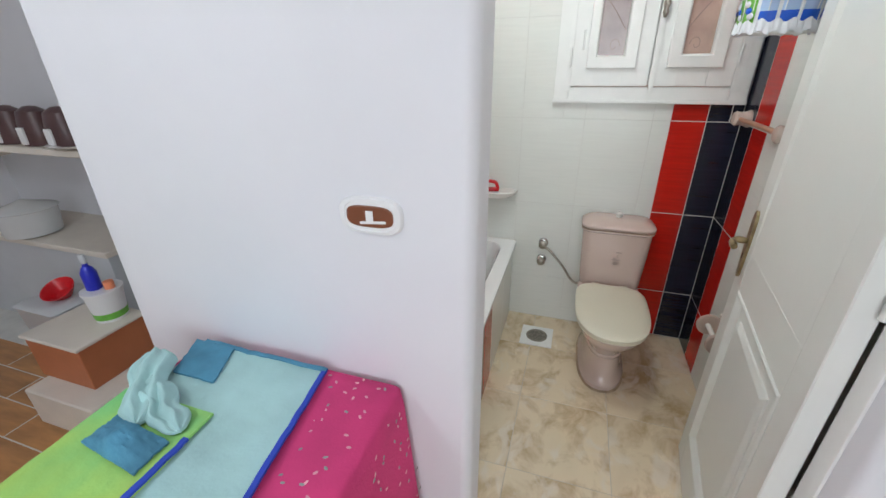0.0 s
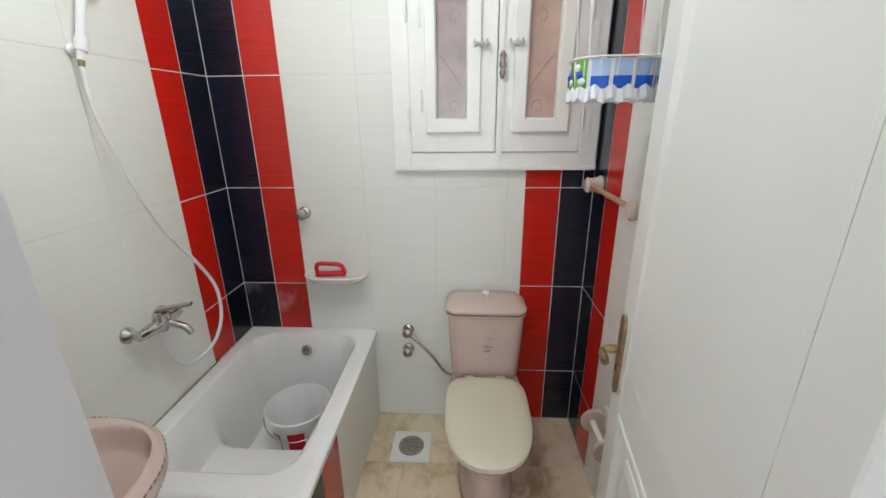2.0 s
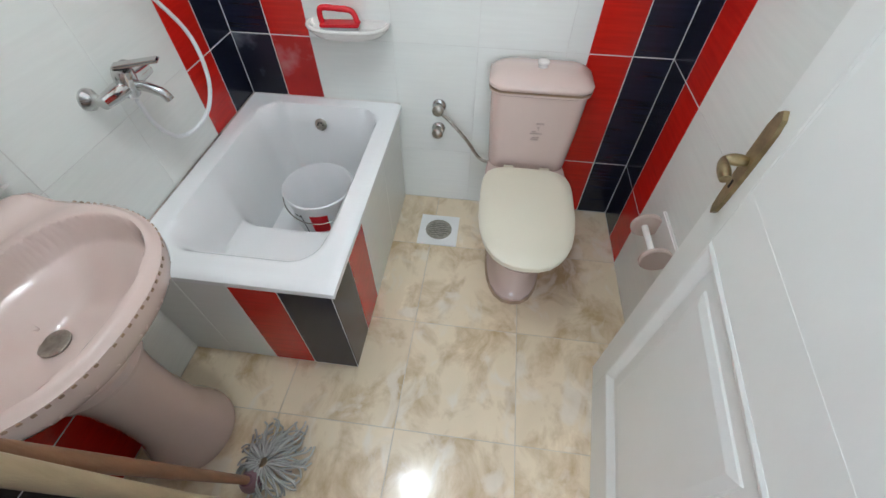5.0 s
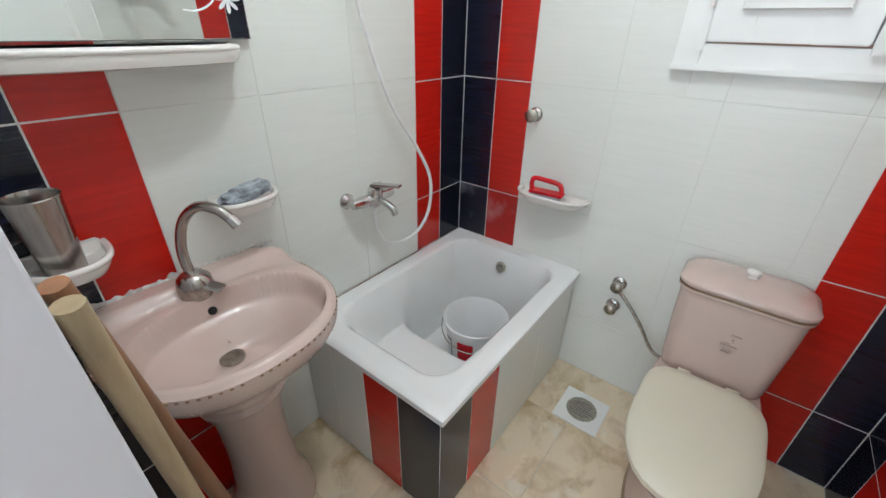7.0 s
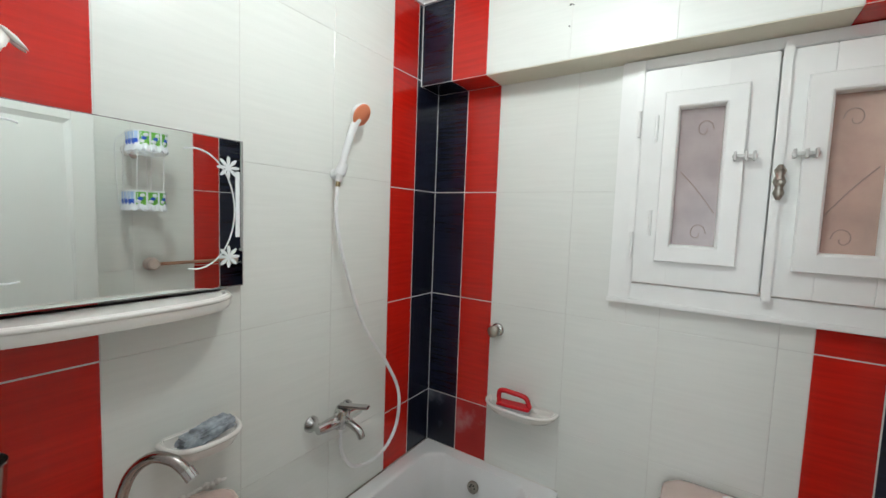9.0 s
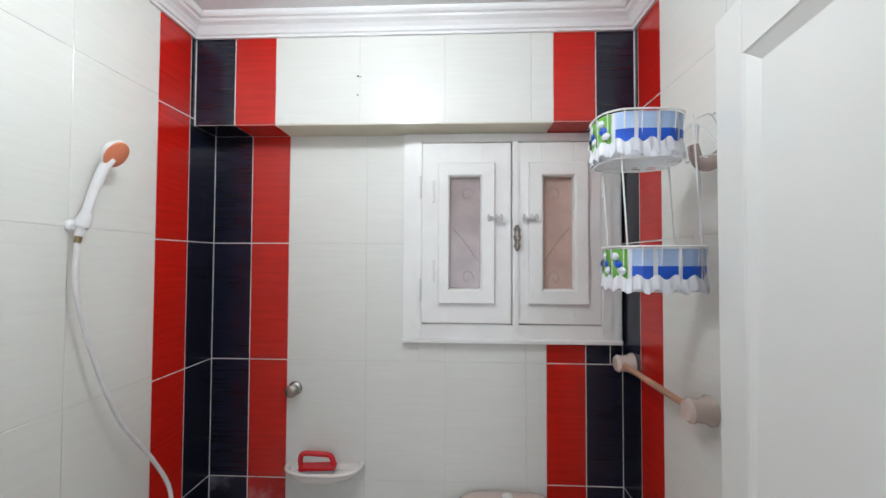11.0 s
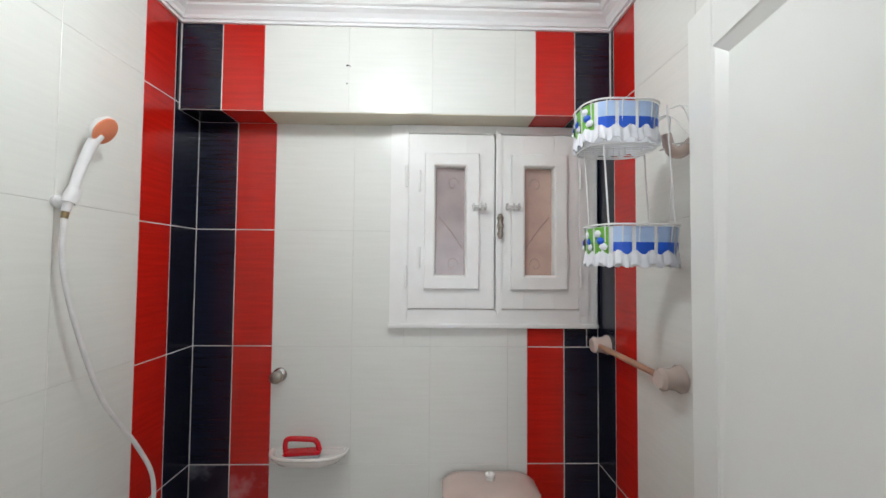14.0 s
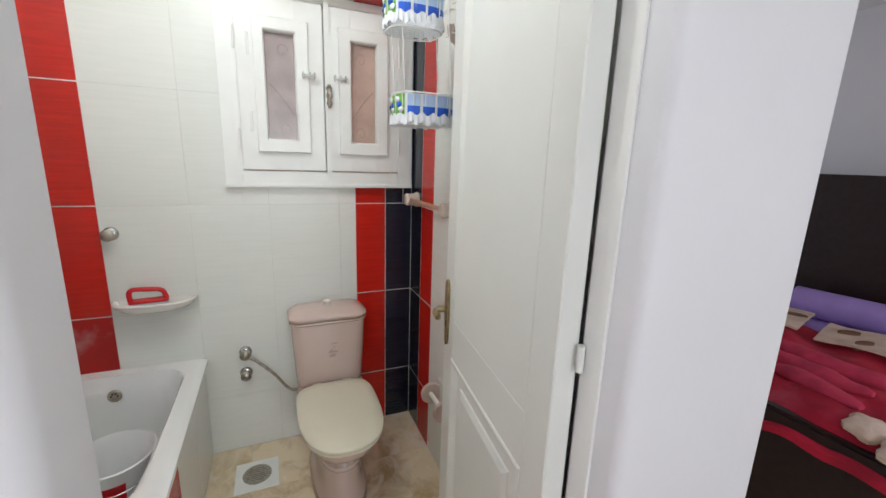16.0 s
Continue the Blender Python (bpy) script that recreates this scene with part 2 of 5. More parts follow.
# ---------- mesh helpers ----------
def mesh_ob(name, bm, material, smooth=False):
    me = bpy.data.meshes.new(name)
    bmesh.ops.recalc_face_normals(bm, faces=bm.faces)
    if smooth:
        for fc in bm.faces:
            fc.smooth = True
        for e in bm.edges:
            if len(e.link_faces) == 2 and e.calc_face_angle(0) > 0.75:
                e.smooth = False
    bm.to_mesh(me)
    bm.free()
    for m in (material if isinstance(material, (list, tuple)) else [material]):
        me.materials.append(m)
    return new(name, me)


def part(name, bm, material, parent=None, label="", smooth=False):
    o = mesh_ob(name, bm, material, smooth)
    if parent is not None:
        o.parent = parent
        o.matrix_parent_inverse = parent.matrix_world.inverted()
    if label:
        o["label"] = label
    return o


def thing(name, at, label, category, group="", kind=""):
    e = new(name)
    e.empty_display_size = 0.05
    e.matrix_world = Matrix.Translation(at)
    return tagged(e, label, category, group, kind)


def box(x0, x1, y0, y1, z0, z1, bevel=0.0, seg=1, bm=None):
    t = bmesh.new()
    bmesh.ops.create_cube(t, size=1)
    bmesh.ops.transform(t, verts=t.verts, matrix=Matrix.Translation(((x0 + x1) / 2, (y0 + y1) / 2, (z0 + z1) / 2)) @ Matrix.Diagonal((abs(x1 - x0), abs(y1 - y0), abs(z1 - z0), 1)))
    if bevel:
        bmesh.ops.bevel(t, geom=t.edges[:], offset=bevel, segments=seg, affect="EDGES")
    return merge(bm, t)


def merge(bm, t):
    if bm is None:
        return t
    me = bpy.data.meshes.new("tmp")
    t.to_mesh(me)
    t.free()
    bm.from_mesh(me)
    bpy.data.meshes.remove(me)
    return bm


def moved(bm, m):
    bmesh.ops.transform(bm, verts=bm.verts, matrix=m)
    return bm


def loft(rings, cap0=True, cap1=True, closed=True):
    bm = bmesh.new()
    vs = [[bm.verts.new(p) for p in r] for r in rings]
    k = len(vs[0])
    for a, b in zip(vs, vs[1:]):
        for i in range(k if closed else k - 1):
            j = (i + 1) % k
            bm.faces.new((a[i], a[j], b[j], b[i]))
    if cap0:
        bm.faces.new(vs[0][::-1])
    if cap1:
        bm.faces.new(vs[-1])
    return bm


def lathe(profile, m=None, seg=32, cap0=True, cap1=True):
    rings = [[(max(r, 1e-4) * math.cos(2 * math.pi * i / seg), max(r, 1e-4) * math.sin(2 * math.pi * i / seg), z) for i in range(seg)] for r, z in profile]
    bm = loft(rings, cap0, cap1)
    return moved(bm, m) if m is not None else bm


def aim(p, way):
    return Matrix.Translation(p) @ Vector(way).to_track_quat("Z", "Y").to_matrix().to_4x4()


def smooth_path(pts, steps=8):
    pts = [Vector(p) for p in pts]
    ext = [2 * pts[0] - pts[1]] + pts + [2 * pts[-1] - pts[-2]]
    out = []
    for i in range(1, len(ext) - 2):
        p0, p1, p2, p3 = ext[i - 1 : i + 3]
        for s in range(steps):
            t = s / steps
            out.append(0.5 * (2 * p1 + (p2 - p0) * t + (2 * p0 - 5 * p1 + 4 * p2 - p3) * t * t + (3 * p1 - p0 - 3 * p2 + p3) * t ** 3))
    return out + [pts[-1]]


def tube(pts, r, seg=10, steps=8, bm=None, curve=True):
    path = smooth_path(pts, steps) if curve and len(pts) > 2 else [Vector(p) for p in pts]
    rad = r if callable(r) else (lambda s: r)
    up = Vector((0.013, 0.021, 1)) if abs((path[1] - path[0]).normalized().z) < 0.9 else Vector((1, 0.02, 0.01))
    rings = []
    for i, p in enumerate(path):
        d = (path[min(i + 1, len(path) - 1)] - path[max(i - 1, 0)]).normalized()
        a = (up - d * up.dot(d)).normalized()
        b = d.cross(a)
        up = a
        rr = rad(i / (len(path) - 1))
        rings.append([p + rr * (a * math.cos(2 * math.pi * k / seg) + b * math.sin(2 * math.pi * k / seg)) for k in range(seg)])
    return merge(bm, loft(rings))


def rrect(cx, cy, hx, hy, r, z, n=6):
    out = []
    for sx, sy, a0 in ((1, 1, 0), (-1, 1, 90), (-1, -1, 180), (1, -1, 270)):
        for i in range(n + 1):
            a = math.radians(a0 + 90 * i / n)
            out.append((cx + sx * (hx - r) + r * math.cos(a), cy + sy * (hy - r) + r * math.sin(a), z))
    return out


def sup(cx, cy, hx, hy, e, z, n=40):
    out = []
    for i in range(n):
        a = 2 * math.pi * i / n
        c, s = math.cos(a), math.sin(a)
        out.append((cx + hx * math.copysign(abs(c) ** (2 / e), c), cy + hy * math.copysign(abs(s) ** (2 / e), s), z))
    return out


def sstep(a, b, x):
    t = min(1.0, max(0.0, (x - a) / (b - a)))
    return t * t * (3 - 2 * t)


# ---------- the room ----------
W, L, H = 1.75, -1.602, 2.71
OUT = -1.72
C1, C2 = 0.168, 0.337
ROWS_Z = [0.0, 0.315, 0.815, 1.315, 1.815, 2.312, 2.645]


def struct(name, bm, material, label, smooth=False):
    return tagged(mesh_ob(name, bm, material, smooth), label, name.split("_")[0], kind="structure")


wall_back = struct("wall_back", box(-0.2, 0.93, 0.0014, 0.2, 0, H + 0.1, bm=box(1.68, W + 0.2, 0.0014, 0.2, 0, H + 0.1, bm=box(0.93, 1.68, 0.0014, 0.2, 0, 1.47, bm=box(0.93, 1.68, 0.0014, 0.2, 2.25, H + 0.1)))), M_GREYGROUT, "tiled bathroom wall with thin grey joints round a window")
wall_left = struct("wall_left", box(-0.16, -0.0014, L, 0.0014, 0, H + 0.1), M_GREYGROUT, "tiled bathroom wall with white, red and navy tiles")
wall_right = struct("wall_right", box(W + 0.0014, W + 0.16, L, 0.0014, 0, H + 0.1), M_GREYGROUT, "tiled bathroom wall with white, red and navy tiles")
beam = struct("ceiling_beam", box(0.0, W, -0.1436, 0.001, 2.284, H + 0.05), M_GREYGROUT, "tiled beam crossing above the window below the ceiling")
DX0, DX1, DZ = 0.8165, 1.556, 2.235


def wall_piece(x0, x1, radii):
    """A wall between OUT and L, its four upright corners rounded by radii (outer x0, outer x1, inner x1, inner x0)."""
    plan = []
    for (cx, cy, sx, sy, a0), r in zip(((x0, OUT, 1, 1, 180), (x1, OUT, -1, 1, 270), (x1, L, -1, -1, 0), (x0, L, 1, -1, 90)), radii):
        for k in range(7):
            a = radians(a0 + 15 * k)
            plan.append((cx + sx * r + r * math.cos(a), cy + sy * r + r * math.sin(a)))
    return loft([[(x, y, z) for x, y in plan] for z in (0, H + 0.1)])


wall_door = struct("wall_door", merge(merge(wall_piece(-0.25, DX0 + 0.0015, (0.02, 0.030, 0.004, 0.004)), wall_piece(DX1, 1.985, (0.022, 0.022, 0.004, 0.004))), box(DX0 - 0.05, DX1 + 0.05, OUT + 0.004, L - 0.004, DZ + 0.03, H + 0.1)), M_PAINT, "white painted hall wall round the bathroom doorway", True)
ceiling = struct("ceiling", box(-3.2, 5.2, -4.7, 0.2, H, H + 0.12), M_CEIL, "plain white painted ceiling")
hall_floor = struct("floor_hall", box(-3.2, 5.2, -4.7, 0.2, -0.10, -0.006), M_FLOOR, "beige marble-look hall floor")
bed_floor = struct("floor_bathroom", box(-0.1, W + 0.1, L - 0.16, 0.05, -0.05, -0.0015), M_FGROUT, "beige marble-look bathroom floor with light joints")
struct("wall_hall_west", box(-3.2, -3.0, -4.7, 0.2, 0, H), M_PAINT, "white painted hall wall")
struct("wall_hall_east", box(5.0, 5.2, -4.7, 0.2, 0, H), M_PAINT, "pale bedroom wall")
# Unseen wall added behind the camera, opened where the two area lamps shine in.
struct("wall_hall_south", box(-3.2, 0.75, -4.7, -4.5, 0, H, bm=box(2.05, 3.4, -4.7, -4.5, 0, H, bm=box(4.6, 5.2, -4.7, -4.5, 0, H, bm=box(0.75, 2.05, -4.7, -4.5, 0, 1.05, bm=box(0.75, 2.05, -4.7, -4.5, 2.15, H, bm=box(3.4, 4.6, -4.7, -4.5, 0, 1.05, bm=box(3.4, 4.6, -4.7, -4.5, 2.15, H))))))), M_PAINT, "unseen white wall added to close the hall, with two openings")
struct("wall_kitchen", box(-3.0, -0.16, -0.62, -0.45, 0, H), M_PAINT, "pale tiled kitchen wall")
struct("wall_bedroom", box(1.91, 5.0, -0.30, -0.15, 0, H), M_PAINT, "pale bedroom wall behind the bed")
struct("shaft_wall", box(0.2, 2.4, 0.85, 0.95, 0.5, 3.2, bm=box(0.2, 0.3, 0.2, 0.85, 0.5, 3.2, bm=box(2.3, 2.4, 0.2, 0.85, 0.5, 3.2))), M_SHAFT, "pinkish plaster wall of the light shaft outside")


def crown(name, a, b, inward, m0, m1):
    prof = [(u, H - 0.001 - (2.749 - z) * 0.79) for u, z in ((0.0, 2.655), (0.011, 2.655), (0.014, 2.666), (0.021, 2.669), (0.026, 2.684), (0.038, 2.701), (0.054, 2.713), (0.058, 2.722), (0.068, 2.725), (0.075, 2.734), (0.078, 2.742), (0.078, 2.749), (0.0, 2.749))]
    a, b, inward = Vector(a), Vector(b), Vector(inward)
    d = (b - a).normalized()
    rings = [[p + inward * u + d * (s * m * u) + Vector((0, 0, z)) for u, z in prof] for p, s, m in ((a, 1, m0), (b, -1, m1))]
    return struct(name, loft(rings), M_CROWN, "white gypsum crown moulding round the ceiling")


crown("trim_crown_back", (0, -0.145, 0), (W, -0.145, 0), (0, -1, 0), 1, 1)
crown("trim_crown_left", (0, L, 0), (0, -0.145, 0), (1, 0, 0), 1, 1)
crown("trim_crown_right", (W, L, 0), (W, -0.145, 0), (-1, 0, 0), 1, 1)
crown("trim_crown_front", (0, L, 0), (W, L, 0), (0, 1, 0), 1, 1)

# door lining and threshold
lining = thing("door_frame", (DX0, OUT, 0), "white painted door lining of the bathroom doorway", "door frame", kind="structure")
part("jamb", box(DX1 - 0.006, DX1 + 0.04, -1.66, -1.612, 0, DZ + 0.03, 0.001, 1), M_FRAME, lining)
part("head", box(DX0 + 0.002, DX1 - 0.001, OUT + 0.03, L + 0.004, DZ, DZ + 0.03, 0.006, 2), M_FRAME, lining)
struct("threshold", box(DX0 - 0.02, DX1 + 0.02, OUT - 0.01, L, -0.05, 0.004, 0.003), M_FLOOR, "beige marble threshold strip in the doorway")

# ---------- bathtub ----------
def make_tub():
    t = thing("bathtub", (0.34, -0.5, 0), "white acrylic sit bathtub with a moulded seat, tiled in", "bathtub")
    x0, x1, y0, y1, z1 = 0.004, 0.690, -1.018, -0.003, 0.552
    ix0, ix1, iy0, iy1, r = 0.085, 0.602, -0.925, -0.075, 0.10
    cx, cy, hx, hy = (ix0 + ix1) / 2, (iy0 + iy1) / 2, (ix1 - ix0) / 2, (iy1 - iy0) / 2
    bm = bmesh.new()
    nx, ny = 56, 84
    grid = []
    for j in range(ny + 1):
        row = []
        for i in range(nx + 1):
            x, y = x0 + (x1 - x0) * i / nx, y0 + (y1 - y0) * j / ny
            qx, qy = abs(x - cx) - (hx - r), abs(y - cy) - (hy - r)
            d = -(math.hypot(max(qx, 0), max(qy, 0)) + min(max(qx, qy), 0) - r)
            edge = -0.59 + 0.07 * ((x - cx) / hx) ** 4
            low = 0.14 + 0.20 * (1 - sstep(edge - 0.035, edge + 0.05, y))
            wall = 0.055 + 0.09 * sstep(-0.7, -0.95, y)
            f = sstep(-0.012, wall, d)
            z = z1 - (z1 - low) * f
            e = min(x1 - x, y - y0)
            z -= 0.010 * (1 - sstep(0, 0.018, e))
            row.append(bm.verts.new((x, y, z)))
        grid.append(row)
    for j in range(ny):
        for i in range(nx):
            bm.faces.new((grid[j][i], grid[j][i + 1], grid[j + 1][i + 1], grid[j + 1][i]))
    rim = [grid[0][i] for i in range(nx + 1)] + [grid[j][nx] for j in range(1, ny + 1)]
    prev = None
    for v in rim:
        lo = bm.verts.new((v.co.x, v.co.y, 0.522))
        inn = bm.verts.new((v.co.x - 0.016 * (v.co.x > x1 - 1e-4), v.co.y + 0.014 * (v.co.y < y0 + 1e-4), 0.518))
        if prev:
            bm.faces.new((prev[0], v, lo, prev[1]))
            bm.faces.new((prev[1], lo, inn, prev[2]))
        prev = (v, lo, inn)
    part("basin", bm, M_TUB, t, smooth=True)
    part("sealant", box(0.001, 0.0075, y0, y1, z1 - 0.006, z1 + 0.004, 0.002), mat("grimy_sealant", (0.40, 0.35, 0.30), 0.8, var=0.35, scale=14, dirt=(0.06, 0.05, 0.045), dirt_scale=9, dirt_lo=0.5), t, "grimy sealant along the wall")
    part("sealant", box(0.008, x1 - 0.004, -0.0075, -0.001, z1 - 0.006, z1 + 0.003, 0.002), M_GROUT, t)
    o = part("overflow", lathe([(0.024, 0.0), (0.024, 0.005), (0.018, 0.009), (0.006, 0.009)], aim((0.330, -0.090, 0.470), (0, -1, 0.25)) @ Matrix.Diagonal((1.15, 1.15, 1, 1)), 24), M_TARN, t, "round chrome overflow grille")
    for a in range(6):
        part("slot", lathe([(0.0042, 0), (0.0042, 0.0015)], aim((0.330 + 0.012 * math.cos(a * 1.047), -0.0985, 0.472 + 0.012 * math.sin(a * 1.047)), (0, -1, 0.25)), 8), M_BLACK, o)
    return t


make_tub()
apron = tagged(mesh_ob("bathtub_apron", box(0.0, 0.6706, -1.0036, -0.985, 0, 0.5165, bm=box(0.652, 0.6706, -0.985, -0.001, 0, 0.5165)), M_GROUT), "tiled bathtub surround with red and navy corner stripes", "tub surround", kind="structure")

# ---------- washbasin ----------
SY = -1.310


def make_basin():
    t = thing("washbasin", (0.2, SY, 0), "pink ceramic pedestal washbasin with brown edging", "washbasin")
    zr = 0.875

    def outline(a, k=1.0):
        c, s = math.cos(a), math.sin(a)
        hx, hy = (0.298 if c > 0 else 0.185), 0.272
        e = 2.35 if c > 0 else 5.0
        r = (abs(c / hx) ** e + abs(s / hy) ** e) ** (-1 / e)
        return 0.192 + k * r * c, SY + k * r * s
    N, R = 96, 60
    bm = bmesh.new()
    cen = bm.verts.new((0.205, SY, zr - 0.145))
    rings = []
    for k in range(1, R + 1):
        ring = []
        for i in range(N):
            x, y = outline(2 * math.pi * i / N, k / R)
            ex, ey = (x - 0.275) / (0.178 if x > 0.275 else 0.150), (y - SY) / 0.228
            d = 1 - (abs(ex) ** 2.3 + abs(ey) ** 2.3) ** (1 / 2.3)
            z = zr - 0.140 * (0.42 * sstep(-0.02, 0.075, d) + 0.58 * sstep(0.0, 0.72, d)) + 0.030 * (1 - sstep(0.055, 0.10, x)) + 0.004 * sstep(0.25, 0.05, abs(d + 0.1))
            z -= 0.012 * sstep(0.94, 1.0, k / R) * (x > 0.02)
            ring.append(bm.verts.new((x, y, z)))
        rings.append(ring)
    for i in range(N):
        bm.faces.new((cen, rings[0][i], rings[0][(i + 1) % N]))
    cen.co.z = sum(v.co.z for v in rings[0]) / N
    for (kk, zz) in ((1.006, zr - 0.022), (1.0, zr - 0.045), (0.95, zr - 0.075), (0.80, zr - 0.12), (0.58, zr - 0.19), (0.36, zr - 0.235)):
        rings.append([bm.verts.new((max(outline(2 * math.pi * i / N, kk)[0], 0.006), outline(2 * math.pi * i / N, kk)[1], zz)) for i in range(N)])
    for a, b in zip(rings, rings[1:]):
        for i in range(N):
            j = (i + 1) % N
            bm.faces.new((a[i], a[j], b[j], b[i]))
    bm.faces.new(rings[-1])
    part("bowl", bm, M_PINK, t, smooth=True)
    # dashed edging and moulded leaf relief round the front edge
    for i in range(108):
        a = -1.75 + 3.5 * i / 107
        x, y = outline(a, 1.0015)
        if i % 2 or (i % 23) < 2:
            continue
        x2, y2 = outline(a + 0.024, 1.0015)
        part("dash", moved(box(-0.5, 0.5, -0.0022, 0.0022, -0.0024, 0.0024), Matrix.Translation(((x + x2) / 2, (y + y2) / 2, zr - 0.0125)) @ Matrix.Rotation(math.atan2(y2 - y, x2 - x), 4, "Z") @ Matrix.Diagonal((math.hypot(x2 - x, y2 - y), 1, 1, 1))), M_PINKD, t, "brown gilt edging dash")
    for i in range(30):
        a = -1.5 + 3.0 * i / 29
        x, y = outline(a, 0.978)
        part("moulded_leaf", moved(lathe([(0.001, -0.018), (0.006, -0.008), (0.008, 0), (0.005, 0.012), (0.001, 0.018)], seg=8), Matrix.Translation((x, y, zr - 0.046)) @ Matrix.Rotation(a, 4, "Z") @ Matrix.Rotation(0.5 * (-1) ** i, 4, "X") @ Matrix.Diagonal((0.5, 1, 1, 1))), M_PINK, t, smooth=True)
    ped = [(0.118, 0.0), (0.130, 0.012), (0.130, 0.045), (0.122, 0.062), (0.119, 0.10), (0.104, 0.14), (0.094, 0.20), (0.086, 0.34), (0.088, 0.46), (0.096, 0.53), (0.098, 0.55), (0.112, 0.556), (0.116, 0.572), (0.105, 0.584), (0.106, 0.60), (0.118, 0.69)]
    part("pedestal", lathe(ped, pose(0.170, SY, 0) @ Matrix.Diagonal((1.08, 1.08, 1, 1)), 40), M_PINK, t, smooth=True)
    part("drain", lathe([(0.032, 0), (0.032, 0.003), (0.026, 0.005), (0.017, 0.003), (0.001, 0.002)], pose(0.236, SY - 0.018, 0.739, 0, 0, 0), 28), M_TARN, t, "chrome drain with a cross", smooth=True)
    part("overflow_hole", lathe([(0.0115, 0), (0.0115, 0.004)], aim((0.135, SY - 0.0, 0.835), (1, 0, 0.8)), 16), M_BLACK, t)
    # tap
    tap = part("tap", lathe([(0.040, 0), (0.044, 0.006), (0.045, 0.032), (0.040, 0.054), (0.026, 0.068), (0.014, 0.072)], pose(0.085, SY - 0.006, 0.873, 0, 6, 0), 28), M_STEEL, t, "chrome gooseneck mixer tap", smooth=True)
    part("spout", tube([(0.080, SY - 0.006, 0.92), (0.068, SY - 0.004, 1.0), (0.080, SY + 0.014, 1.075), (0.125, SY + 0.040, 1.120), (0.172, SY + 0.066, 1.118), (0.203, SY + 0.084, 1.092)], 0.0130, 14), M_STEEL, tap, smooth=True)
    part("aerator", tube([(0.199, SY + 0.082, 1.098), (0.213, SY + 0.090, 1.078)], 0.0148, 14), M_CHROME, tap, smooth=True)
    part("lever", moved(box(0.0, 0.066, -0.018, 0.018, -0.005, 0.005, 0.004, 2), pose(0.105, SY + 0.0, 0.915, 0, 14, 32)), M_CHROME, tap)
    # rough silicone where the ledge meets the tiles
    rng = random.Random(5)
    for i in range(34):
        y = SY - 0.27 + 0.53 * i / 33
        part("sealant_blob", moved(lathe([(0.001, -0.006), (0.007, -0.002), (0.007, 0.003), (0.001, 0.007)], seg=7), Matrix.Translation((0.006, y, 0.902 + rng.uniform(-0.002, 0.006))) @ Matrix.Diagonal((1.0, 1.8, rng.uniform(0.7, 2.2), 1))), M_GROUT, t)
    return t


basin = make_basin()
basin.matrix_world = pose(0.2 * 0.955, SY, 0) @ Matrix.Diagonal((0.955, 1, 1, 1))


